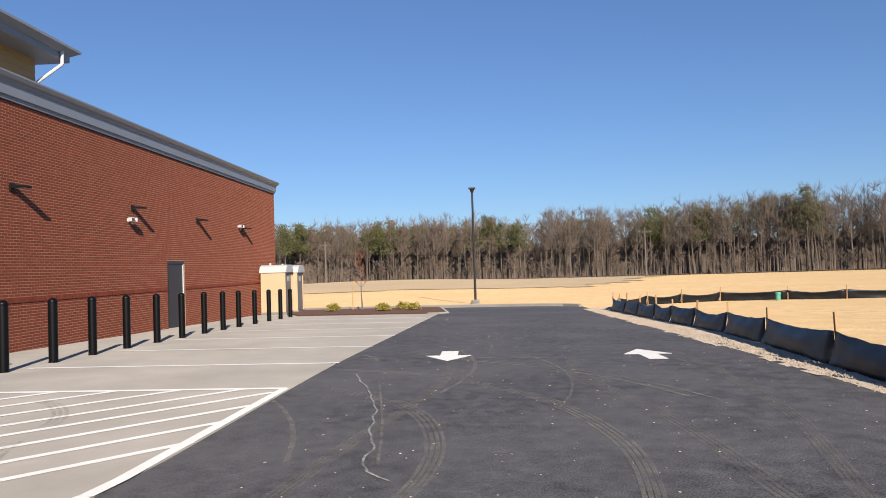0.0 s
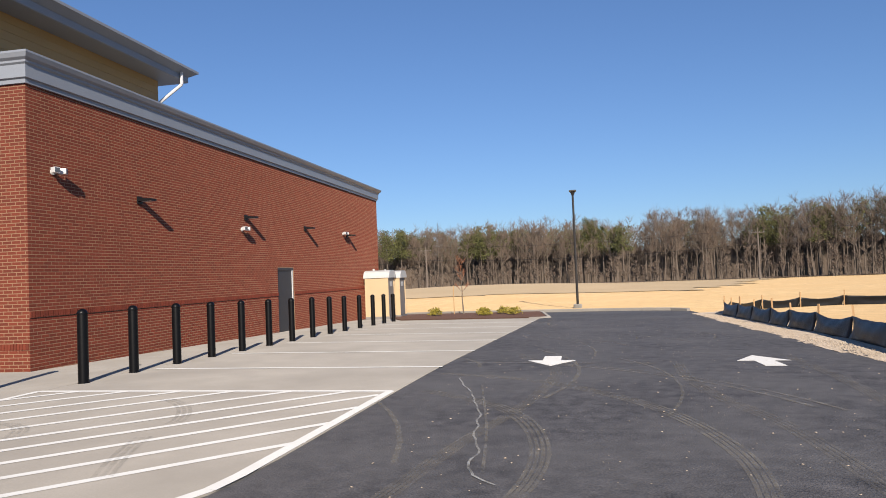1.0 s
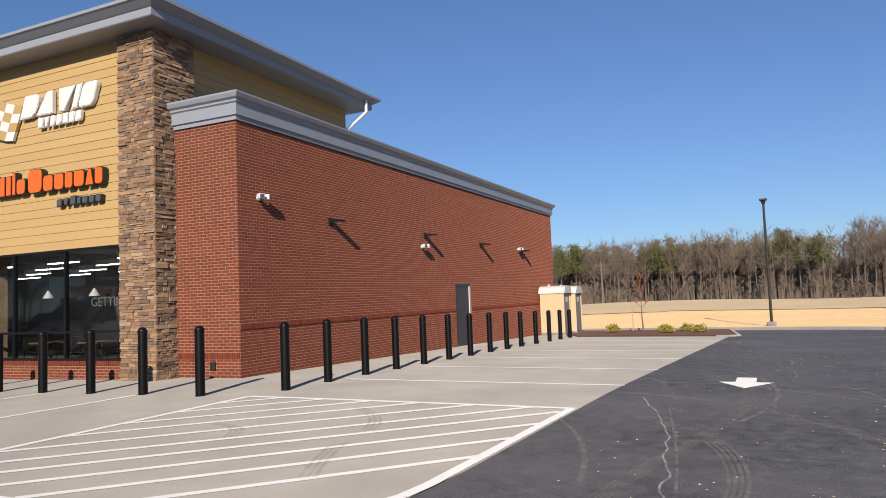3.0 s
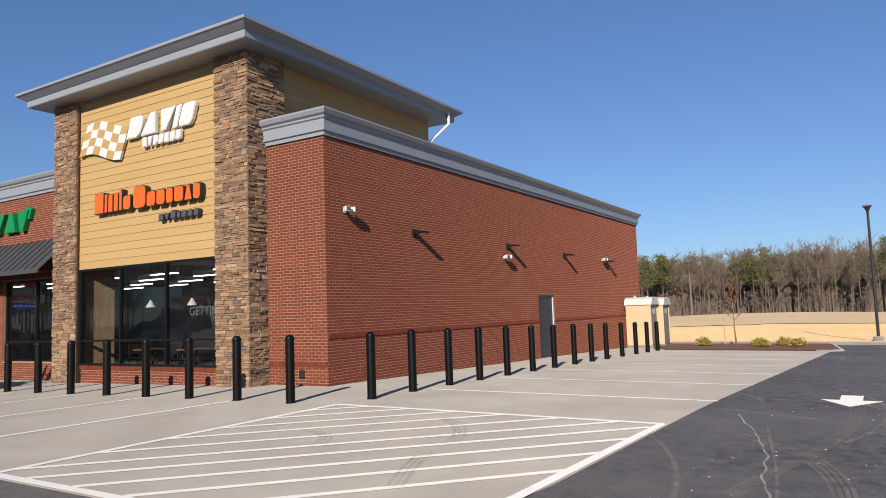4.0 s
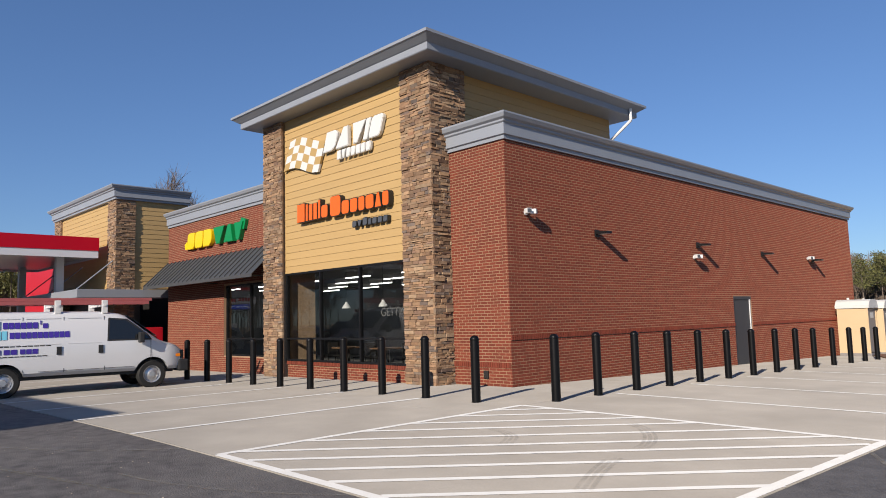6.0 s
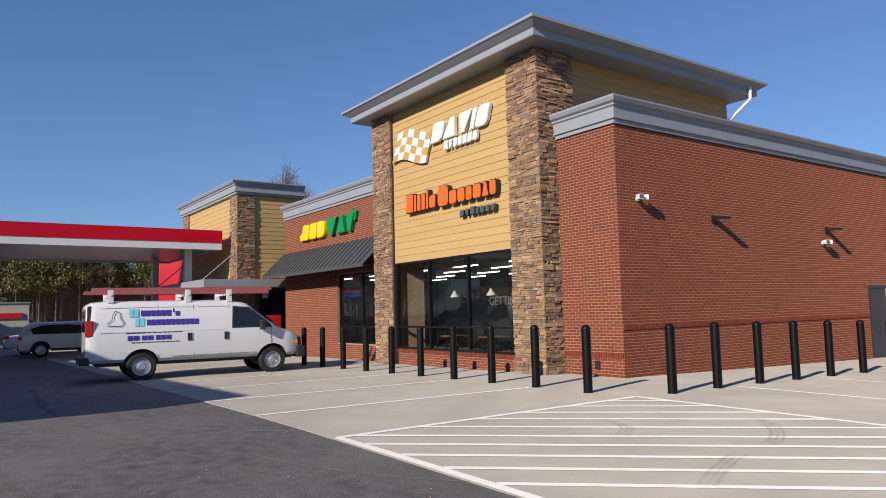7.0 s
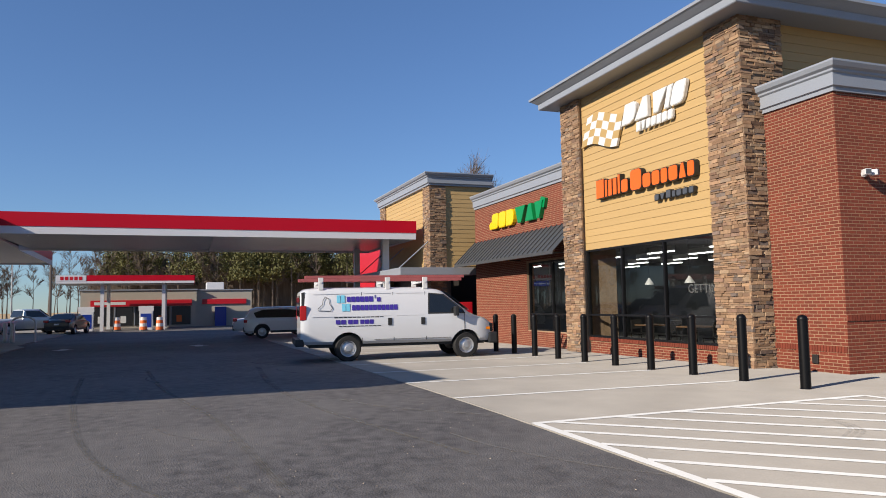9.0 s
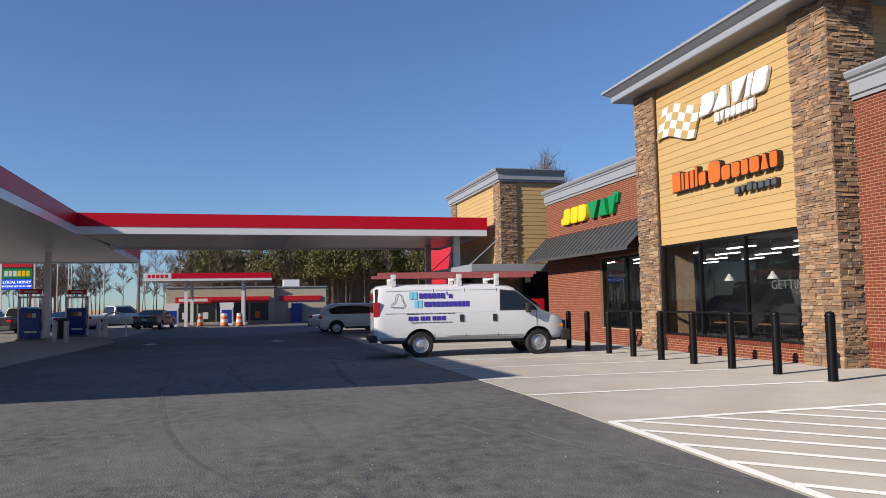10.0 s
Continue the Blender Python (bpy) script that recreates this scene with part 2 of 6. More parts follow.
# ---- ground ----
xs = span(-420, -120, 30) + span(-110, -70, 8)[0:] + span(-64, 14.5, 5) + span(16, 60, 1.5) + span(66, 150, 6) + span(180, 420, 30)
ys = span(-420, -60, 40) + span(-50, 24, 4) + span(25, 70, 1.5) + span(74, 200, 5) + span(230, 420, 30)


def ground_height(x, y):
    if x < 15.3 and y < 25.5:
        return ground_z(x, y) - 0.25
    return field_z(x, y)


tagged(sheet("ground", xs, ys, 0.0, STRAW, ground_height), "pale straw-covered soil rolling away to the woods", "ground", kind="structure")
tagged(sheet("dry_field", span(-140, 160, 3), span(54, 172, 2), 0.05, DRY_GRASS, field_z, lambda x, y: y > 59 + 2 * noise.noise((x * 0.05, 0, 0)) and x < 22 + 0.36 * (y - 60) + 3 * noise.noise((y * 0.06, 5, 0))),
       "brown mown field in front of the woods", "ground", kind="structure")


road = sheet("road", span(-75, 15.4, 0.8) , span(-48, 24.6, 0.8), 0.0, ASPHALT, ground_z)
tagged(road, "fresh black asphalt drive with tyre scuffs and chalk marks", "road", kind="structure")

# concrete apron round two sides of the shop, cut into slabs with recessed joints
APRON_Y, APRON_X = -8.02, 7.66


def edge_x(y):
    return 7.93 + 0.041 * y


pavement = thing("pavement", label="pale new concrete parking apron with painted bay lines", category="pavement", kind="structure")


def apron_slab(x0, x1, y0, y1, right=False, corner=False):
    gap = 0.006
    xs_, ys_ = span(x0 + gap, x1 - gap, 1.0), span(y0 + gap, y1 - gap, 1.0)
    verts, faces = [], []
    n, m = len(xs_), len(ys_)
    for x in xs_:
        for y in ys_:
            xx = x if not right else x0 + (x - x0) * (max(edge_x(y), APRON_X) - x0) / (x1 - x0)
            yy = y
            if corner:  # rounded outer corner
                cx, cy, r = APRON_X - 1.6, APRON_Y + 1.6, 1.6
                if xx > cx and yy < cy:
                    d = Vector((xx - cx, yy - cy))
                    far = max(abs(d.x), abs(d.y))
                    if d.length > 1e-6:
                        d = d.normalized() * far
                    xx, yy = cx + d.x, cy + d.y
            verts.append((xx, yy, ground_z(xx, yy) + 0.012))
    for i in range(n - 1):
        for j in range(m - 1):
            a = i * m + j
            faces.append((a, a + m, a + m + 1, a + 1))
    rim = [i * m for i in range(n)] + [(n - 1) * m + j for j in range(1, m)] + [i * m + m - 1 for i in range(n - 2, -1, -1)] + [j for j in range(m - 2, 0, -1)]
    base = len(verts)
    verts += [(verts[k][0], verts[k][1], verts[k][2] - 0.05) for k in rim]
    for k in range(len(rim)):
        faces.append((rim[k], base + k, base + (k + 1) % len(rim), rim[(k + 1) % len(rim)]))
    return from_lists("slab", verts, faces, CONCRETE, pavement)


for x0, x1 in itertools.pairwise([-37.5, -32.0, -26.5, -21.0, -16.5, -12.0, -7.5, -3.0, 2.3]):
    for y0, y1 in ((APRON_Y, -3.6), (-3.6, 0.3)):
        apron_slab(x0, x1, y0, y1)
for y0, y1 in ((APRON_Y, -2.6), (-2.6, 3.0), (3.0, 9.0), (9.0, 15.0), (15.0, 20.4)):
    apron_slab(2.3, APRON_X, y0, y1, right=True, corner=y0 == APRON_Y)
    apron_slab(-0.2, 2.3, max(y0, 0.3) if y0 > -3 else -2.6, y1) if y1 > 0 else None

# pump island concrete under the far canopy
tagged(plate("pump_pavement", [(-60, -46), (3, -46), (3, -18.9), (-27, -18.9), (-29, -19.6), (-60, -19.6)], 0.05, 0.08, CONCRETE), "pale concrete forecourt under the fuel canopy", "pavement", kind="structure")


def paint_line(a, b, w=0.115, group="parking lines", label="white painted parking line"):
    a, b = Vector(a), Vector(b)
    d = (b - a).normalized()
    s = Vector((-d.y, d.x)) * w / 2
    n = max(1, int((b - a).length / 1.0))
    verts, faces = [], []
    for k in range(n + 1):
        p = a + (b - a) * k / n
        for q in (p + s, p - s):
            verts.append((q.x, q.y, ground_z(q.x, q.y) + 0.017))
    for k in range(n):
        faces.append((2 * k + 1, 2 * k + 3, 2 * k + 2, 2 * k))
    return tagged(from_lists("parking_line", verts, faces, PAINT), label, "road marking", group, "structure")


# bay lines along the side and the front
for k in range(6):
    y = 0.13 + 2.96 * k
    paint_line((2.55, y), (edge_x(y) + 0.05, y))
for k in range(10):
    x = -0.2 - 2.53 * k
    paint_line((x - 0.12, APRON_Y), (x + 0.12, -2.66))
# hatched corner
HX, HY = 2.28, -2.42
paint_line((HX, HY), (HX, APRON_Y + 0.05))
paint_line((HX, HY), (edge_x(HY) - 0.05, HY))
paint_line((HX, APRON_Y + 0.07), (APRON_X - 1.6, APRON_Y + 0.07), 0.12)
paint_line((edge_x(HY) - 0.07, HY), (APRON_X - 0.07, APRON_Y + 1.6), 0.12)
for k in range(6):
    a, b = -math.pi / 2 + k * math.pi / 12, -math.pi / 2 + (k + 1) * math.pi / 12
    c = Vector((APRON_X - 1.6, APRON_Y + 1.6))
    paint_line(c + 1.53 * Vector((math.cos(a), math.sin(a))), c + 1.53 * Vector((math.cos(b), math.sin(b))), 0.12)
hatch = Vector((0.93, 1.0)).normalized()
for top_x in (3.0, 3.8, 4.66, 5.48, 6.36, 7.22, 7.96, 8.75, 9.54, 10.35):
    # each line runs down from the upper border, or its prolongation, and is clipped to the corner
    p = Vector((HX, HY - (top_x - HX) * hatch.y / hatch.x))
    lo = max(0.0, (APRON_Y + 0.12 - p.y) / hatch.y)
    hi = min((APRON_X + 0.02 - HX) / hatch.x, (HY - p.y) / hatch.y)
    a, b = p + hatch * lo, p + hatch * hi
    c = Vector((APRON_X - 1.6, APRON_Y + 1.6))
    while a.x > c.x and a.y < c.y and (a - c).length > 1.45 and hi - lo > 0.3:
        lo += 0.05
        a = p + hatch * lo
    while b.x > c.x and b.y < c.y and (b - c).length > 1.45 and hi - lo > 0.3:
        hi -= 0.05
        b = p + hatch * hi
    if hi - lo > 0.35:
        paint_line(a, b, 0.105)


def arrow_mark(x, y, turn, label):
    """A painted lane arrow: broad head and short shaft."""
    pts = [(-0.16, -0.75), (0.16, -0.75), (0.16, 0.0), (0.42, 0.0), (0.0, 0.85), (-0.42, 0.0), (-0.16, 0.0)]
    c, s = math.cos(radians(turn)), math.sin(radians(turn))
    return tagged(plate("lane_arrow", [(x + c * a - s * b, y + s * a + c * b) for a, b in pts], 0.008, 0.006, PAINT), label, "road marking", "lane arrows", "structure")


arrow_mark(9.8, 1.08, 180, "white painted lane arrow on the asphalt drive")
arrow_mark(13.3, 0.8, 0, "white painted lane arrow on the asphalt drive")
arrow_mark(-23.6, -11.4, 90, "white painted lane arrow on the asphalt drive")
arrow_mark(-24.0, -16.9, 270, "white painted lane arrow on the asphalt drive")

# kerb round the end of the drive
kerb = thing("kerb", label="pale concrete kerb edging the drive", category="kerb", kind="structure")


def kerb_run(points, w=0.16, h=0.14):
    for a, b in itertools.pairwise(points):
        a, b = Vector(a), Vector(b)
        d = (b - a).normalized()
        s = Vector((-d.y, d.x)) * w
        n = max(1, round((b - a).length / 2.4))
        for k in range(n):
            p, q = a + (b - a) * (k / n) + d * 0.006, a + (b - a) * ((k + 1) / n) - d * 0.006
            bm = bmesh.new()
            vs = []
            for e in (p, q):
                z = ground_z(e.x, e.y)
                for off, dz in ((0, -0.05), (0, h - 0.03), (0.15, h), (1, h), (1, -0.05)):
                    c = e + s * off
                    vs.append(bm.verts.new((c.x, c.y, z + dz)))
            for i in range(5):
                bm.faces.new((vs[i], vs[(i + 1) % 5], vs[5 + (i + 1) % 5], vs[5 + i]))
            bm.faces.new(vs[:5][::-1])
            bm.faces.new(vs[5:])
            bmesh.ops.recalc_face_normals(bm, faces=bm.faces)
            part("kerb_stone", bm, CONCRETE, kerb)


# ---- the shop ----
TOP, COURSE, BRICK_L = 5.588, 5.588 / 82, 0.2035
TX0, TX1, TF, TB = -9.63, -1.78, -0.6, 7.5      # tower: left, right, front of the stone, back
SUB_X = -18.37
BACK_Y = 24.02
GROUND_LOW = -0.75

shop = thing("shop_building", label="new single-storey brick shop with a stone and siding corner tower", category="building")


def wall_block(x0, x1, y0, y1, z0, z1, mat=MORTAR, name="wall", label="", parent=None):
    return part(name, abox(x0, x1, y0, y1, z0, z1), mat, parent or shop, label)


# mortar backing
wall_block(-0.3, 0.0, 0.0, 11.36, GROUND_LOW, TOP, label="red brick wall with buff mortar")
wall_block(-0.3, 0.0, 12.77, BACK_Y, GROUND_LOW, TOP, label="red brick wall with buff mortar")
wall_block(-0.3, 0.0, 11.36, 12.77, 2.03, TOP)
wall_block(TX1 - 0.2, -0.3, 0.0, 0.3, GROUND_LOW, TOP, label="red brick wall with buff mortar")
wall_block(-32.0, -0.3, BACK_Y - 0.3, BACK_Y, GROUND_LOW, TOP)
# subway-bay front wall with its window opening
SW0, SW1, SWZ0, SWZ1 = -13.5, -10.0, 0.45, 2.95
wall_block(SUB_X, SW0, 0.0, 0.3, GROUND_LOW, TOP, label="red brick wall with buff mortar")
wall_block(SW0, SW1, 0.0, 0.3, SWZ1, TOP)
wall_block(SW0, SW1, 0.0, 0.3, GROUND_LOW, SWZ0)
wall_block(SW1, TX0 + 0.4, 0.0, 0.3, GROUND_LOW, TOP)
wall_block(SUB_X, SUB_X + 0.3, 0.3, 4.0, GROUND_LOW, TOP)
wall_block(-32.0, SUB_X, 4.0, 4.3, GROUND_LOW, TOP, mat=DARK_METAL, label="dark recessed entrance front")
wall_block(-32.3, -32.0, 0.0, BACK_Y, GROUND_LOW, TOP, mat=MORTAR)
part("roof_deck", abox(SUB_X + 0.3, -0.3, 0.3, BACK_Y - 0.3, 5.15, 5.3), ROOFING, shop, "grey flat roof membrane")
part("roof_deck", abox(-32.0, SUB_X + 0.3, 4.3, BACK_Y - 0.3, 5.15, 5.3), ROOFING, shop, "grey flat roof membrane")


def brick_boxes(u0, u1, z0, z1, holes, seed, course=COURSE, length=BRICK_L, first=0):
    """Running-bond bricks over a rectangle, as (ua, ub, za, zb, proud)."""
    rnd = random.Random(seed)
    joint = 0.013
    n0, n1 = math.ceil((z0 + 3) / course - 1e-6) - round(3 / course), math.floor(z1 / course + 1e-6)
    for row in range(math.ceil(z0 / course - 1e-6), n1):
        za, zb = row * course + joint, (row + 1) * course
        u = u0 - (length / 2 if row % 2 else 0)
        while u < u1 - 0.01:
            a, b = max(u, u0), min(u + length - joint, u1)
            u += length
            if b - a < 0.03:
                continue
            pieces = [(a, b)]
            for h0, h1, hz0, hz1 in holes:
                if zb > hz0 and za < hz1:
                    pieces = [q for p in pieces for q in ((p[0], min(p[1], h0)), (max(p[0], h1), p[1])) if q[1] - q[0] > 0.03]
            for p in pieces:
                yield p[0], p[1], za, zb, 0.0022 + 0.0016 * rnd.random()


def brick_mesh(name, rows, place, parent, label=""):
    """All bricks of a face joined; place(u, out, z) gives the corner."""
    verts, faces = [], []
    for a, b, c, d, o in rows:
        k = len(verts)
        i = 0.0015
        verts += [place(a, 0, c), place(b, 0, c), place(b, 0, d), place(a, 0, d)]
        verts += [place(a + i, o, c + i), place(b - i, o, c + i), place(b - i, o, d - i), place(a + i, o, d - i)]
        faces += [(k + 4, k + 5, k + 6, k + 7), (k, k + 1, k + 5, k + 4), (k + 1, k + 2, k + 6, k + 5), (k + 2, k + 3, k + 7, k + 6), (k + 3, k, k + 4, k + 7)]
    ob = from_lists(name, verts, faces, BRICK, parent, label)
    return ob


def soldier_boxes(u0, u1, z0, z1, seed, width=0.068, proud=0.02):
    rnd = random.Random(seed)
    n = round((u1 - u0) / width)
    w = (u1 - u0) / n
    for k in range(n):
        yield u0 + k * w + 0.006, u0 + (k + 1) * w - 0.006, z0, z1, proud + 0.003 * rnd.random()


side_place = lambda u, o, z: (o, u, z)
front_place = lambda u, o, z: (u, -o, z)
DOOR = (11.36, 12.77, -1, 2.03)
BAND0, BAND1 = 15 * COURSE, 17 * COURSE
side_rows = list(brick_boxes(0.0, BACK_Y, -0.7, TOP, [DOOR, (-1, 99, BAND0 + 0.004, BAND1 - 0.004)], 1))
front_rows = list(brick_boxes(TX1, 0.0, -0.2, TOP, [(-9, 9, 6 * COURSE + 0.004, 8 * COURSE - 0.004)], 2))
sub_rows = list(brick_boxes(SUB_X, TX0 + 0.1, -0.4, TOP, [(SW0, SW1, SWZ0, SWZ1)], 3))
sub_side_rows = list(brick_boxes(0.0, 3.9, -0.4, TOP, [], 5))
# the bricks by the near corner are pieces of their own, further down; the rest are joined
near_side = [r for r in side_rows if r[1] < 1.35 and 0.4 < r[2] < 2.4][:150]
near_front = [r for r in front_rows if r[2] < 2.9 and r[2] > 0.6][:150]
for nm, rows, pl, sd in (("brickwork", [r for r in side_rows if r not in near_side], side_place, 1), ("brickwork", [r for r in front_rows if r not in near_front], front_place, 2),
                         ("brickwork", sub_rows, front_place, 3), ("brickwork", sub_side_rows, lambda u, o, z: (SUB_X - o, u, z), 4)):
    brick_mesh(nm, rows, pl, shop)["kind"] = "stuff"
band_side = list(soldier_boxes(0.0, 11.36, BAND0 + 0.012, BAND1, 6)) + list(soldier_boxes(12.77, BACK_Y, BAND0 + 0.012, BAND1, 7))
brick_mesh("rowlock_band", band_side, side_place, shop, "projecting brick rowlock band")["kind"] = "stuff"
brick_mesh("rowlock_band", list(soldier_boxes(TX1, 0.0, 6 * COURSE + 0.012, 8 * COURSE, 8)), front_place, shop, "projecting brick rowlock band")["kind"] = "stuff"


# swept trim
def swept(name, profile, path, mat, parent, closed=False, label=""):
    """A moulding: (out, z) profile carried along a plan path; out is to the right of the way along it."""
    bm = bmesh.new()
    pts = [Vector(p) for p in path]
    n = len(pts)
    rings = []
    for k, p in enumerate(pts):
        before = pts[k - 1] if k or closed else None
        after = pts[(k + 1) % n] if k < n - 1 or closed else None
        ds = [(p - before).normalized()] if before is not None else []
        ds += [(after - p).normalized()] if after is not None else []
        ns = [Vector((d.y, -d.x)) for d in ds]
        m = sum(ns, Vector((0, 0)))
        m = m / m.dot(ns[0])
        rings.append([bm.verts.new((p.x + m.x * o, p.y + m.y * o, z)) for o, z in profile])
    q = len(profile)
    for a, b in list(zip(rings, rings[1:])) + ([(rings[-1], rings[0])] if closed else []):
        for i in range(q):
            bm.faces.new((a[i], a[(i + 1) % q], b[(i + 1) % q], b[i]))
    if not closed:
        bm.faces.new(rings[0])
        bm.faces.new(rings[-1][::-1])
    bmesh.ops.recalc_face_normals(bm, faces=bm.faces)
    return part(name, bm, mat, parent, label)


CORNICE = [(-0.1, TOP - 0.02), (0.05, TOP - 0.02), (0.05, TOP + 0.06), (0.10, TOP + 0.08), (0.10, TOP + 0.33), (0.14, TOP + 0.36), (0.14, TOP + 0.40), (0.20, TOP + 0.44), (0.24, TOP + 0.52), (0.24, TOP + 0.56), (-0.1, TOP + 0.575)]
swept("cornice", CORNICE, [(TX1, 0.0), (0.0, 0.0), (0.0, BACK_Y), (-32.0, BACK_Y)], GREY_TRIM, shop, label="grey metal cornice")
swept("cornice", CORNICE, [(SUB_X, 0.0), (TX0, 0.0)], GREY_TRIM, shop, label="grey metal cornice")
part("parapet", abox(-0.3, -0.1, 0.3, BACK_Y, TOP, TOP + 0.57), GREY_TRIM, shop)

# tower: side and back walls, siding, stone corners, eaves
part("tower_core", abox(TX0 + 0.25, TX1 - 0.25, -0.2, TB, 3.25, 7.75), GREY_SOFFIT, shop)


def planks(u0, u1, z0, z1, place, pitch=0.205):
    n = round((z1 - z0) / pitch)
    h = (z1 - z0) / n
    for k in range(n):
        a, b = z0 + k * h, z0 + (k + 1) * h + 0.012
        verts = [place(u0, 0.0, a), place(u1, 0.0, a), place(u1, 0.0, b), place(u0, 0.0, b), place(u0, 0.022, a), place(u1, 0.022, a), place(u1, 0.006, b), place(u0, 0.006, b)]
        from_lists("siding_board", verts, [(4, 5, 6, 7), (0, 1, 5, 4), (2, 3, 7, 6), (1, 2, 6, 5), (3, 0, 4, 7)], SIDING, shop)


PANEL_Y, HEAD_Z = -0.46, 3.04
part("siding_backing", abox(TX0 + 0.6, TX1 - 0.6, PANEL_Y, -0.15, HEAD_Z, 7.79), SIDING, shop)
planks(TX0 + 1.09, TX1 - 1.1, HEAD_Z, 7.79, lambda u, o, z: (u, PANEL_Y - o, z))
part("siding_backing", abox(TX1 - 0.27, TX1 - 0.2, 0.6, TB, 5.2, 7.79), SIDING, shop)
planks(0.6, TB, 5.3, 7.79, lambda u, o, z: (TX1 - 0.2 + o, u, z))
part("siding_backing", abox(TX0 + 0.2, TX0 + 0.27, 0.6, TB, 5.2, 7.79), SIDING, shop)
EAVE_TOP = 8.17
EAVE = [(-0.4, 7.78), (0.50, 7.78), (0.52, 7.80), (0.52, 7.96), (0.55, 7.975), (0.72, 8.09), (0.75, 8.10), (0.75, 8.17), (-0.4, 8.26)]
swept("eave_trim", EAVE, [(TX0, TF), (TX1, TF), (TX1, TB), (TX0, TB)], GREY_TRIM, shop, closed=True, label="wide grey overhanging eaves with stepped fascia")
part("tower_roof", abox(TX0 + 0.05, TX1 - 0.05, TF + 0.05, TB - 0.05, 8.0, 8.24), ROOFING, shop)


def ledger(x0, x1, y0, y1, z0, z1, faces_, seed, name="stone_cladding", take=0):
    """A pier clad in stacked ledger stone; faces_ names the clad sides out of f (front), r, l."""
    rnd = random.Random(seed)
    core = part("pier_core", abox(x0 + 0.05, x1 - 0.05, y0 + 0.05, y1, z0, z1), STONE, shop)
    verts, fcs, singles = [], [], []
    for side in faces_:
        if side == "f":
            pl, u0, u1 = (lambda u, o, z: (u, y0 + 0.05 - o, z)), x0, x1
        elif side == "r":
            pl, u0, u1 = (lambda u, o, z: (x1 - 0.05 + o, u, z)), y0, y1
        else:
            pl, u0, u1 = (lambda u, o, z: (x0 + 0.05 - o, -u, z)), -y1, -y0
        z = z0
        while z < z1 - 0.02:
            h = min(rnd.choice((0.04, 0.05, 0.06, 0.075, 0.09)), z1 - z)
            u = u0
            while u < u1 - 0.01:
                w = rnd.uniform(0.1, 0.36)
                e = u1 if u + w > u1 - 0.09 else u + w
                o = rnd.uniform(0.035, 0.075)
                k = len(verts)
                j, t1, t2 = 0.004, rnd.uniform(-0.012, 0.012), rnd.uniform(-0.012, 0.012)
                i = 0.008
                v = [pl(u, 0, z), pl(e, 0, z), pl(e, 0, z + h), pl(u, 0, z + h),
                     pl(u + (i if u > u0 else 0) , o + t1, z + i * rnd.random()), pl(e - (i if e < u1 else 0), o + t2, z + i * rnd.random()), pl(e - (i if e < u1 else 0), o - t1, z + h - i * rnd.random()), pl(u + (i if u > u0 else 0), o - t2, z + h - i * rnd.random())]
                q = [(4, 5, 6, 7), (0, 1, 5, 4), (1, 2, 6, 5), (2, 3, 7, 6), (3, 0, 4, 7)]
                if take and len(singles) < take and side == "f" and z > 0.4:
                    singles.append((v, q))
                else:
                    verts += v
                    fcs += [tuple(k + a for a in f) for f in q]
                u = e
            z += h
    from_lists(name, verts, fcs, STONE, shop, "stacked ledger stone in browns and tans")["kind"] = "stuff"
    return singles


stone_pieces = ledger(TX1 - 1.1, TX1, TF, 0.62, -0.3, 7.79, "fr", 11, take=150)
stone_pieces += ledger(TX0, TX0 + 1.09, TF, 0.62, -0.4, 7.79, "fl", 12, take=0)

# tower window: dark frame, panes, brick stall riser
WX0, WX1, WZ0, WZ1 = TX0 + 1.09, TX1 - 1.1, 0.42, HEAD_Z
WY = -0.42


FRAME_BLACK = material("black_window_frame", (0.007, 0.007, 0.008), 0.45, vary=0.1, bump=0.02, spec=0.3)


def shop_window(name, x0, x1, z0, z1, y, mull, rails, label):
    w = thing(name, (0, 0, 0), 0, label, "window", kind="structure")
    fw = 0.055
    for a in [x0 + fw / 2, *mull, x1 - fw / 2]:
        part("mullion", abox(a - fw / 2, a + fw / 2, y - 0.05, y + 0.06, z0, z1, bevel=0.004), FRAME_BLACK, w)
    cuts = [x0, *mull, x1]
    for a, b in itertools.pairwise(cuts):
        for zz in [z0 + fw / 2, *rails, z1 - fw / 2]:
            part("rail", abox(a + fw / 2, b - fw / 2, y - 0.045, y + 0.055, zz - fw / 2, zz + fw / 2), FRAME_BLACK, w)
        lv = [z0, *rails, z1]
        for c, d in itertools.pairwise(lv):
            bm = bmesh.new()
            bm.faces.new([bm.verts.new(q) for q in ((a + fw / 2, y, c + fw / 2), (b - fw / 2, y, c + fw / 2), (b - fw / 2, y, d - fw / 2), (a + fw / 2, y, d - fw / 2))])
            p = part("pane", bm, GLASS, w)
            p.visible_shadow = False
    return w


shop_window("window_1", WX0, WX1, WZ0, WZ1, WY, [-6.72, -4.86], [1.08], "dark-framed shopfront window reflecting the car park")
part("stall_riser", abox(WX0, WX1, WY + 0.02, WY + 0.25, -0.3, WZ0), MORTAR, shop, "low brick wall under the window")
rows = list(brick_boxes(WX0, WX1, -0.2, WZ0 - 0.12, [], 21))
brick_mesh("brickwork", rows, lambda u, o, z: (u, WY + 0.02 - o, z), shop)["kind"] = "stuff"
brick_mesh("rowlock_sill", list(soldier_boxes(WX0, WX1, WZ0 - 0.11, WZ0 - 0.002, 22, proud=0.05)), lambda u, o, z: (u, WY + 0.02 - o, z), shop, "sloping brick rowlock sill")["kind"] = "stuff"
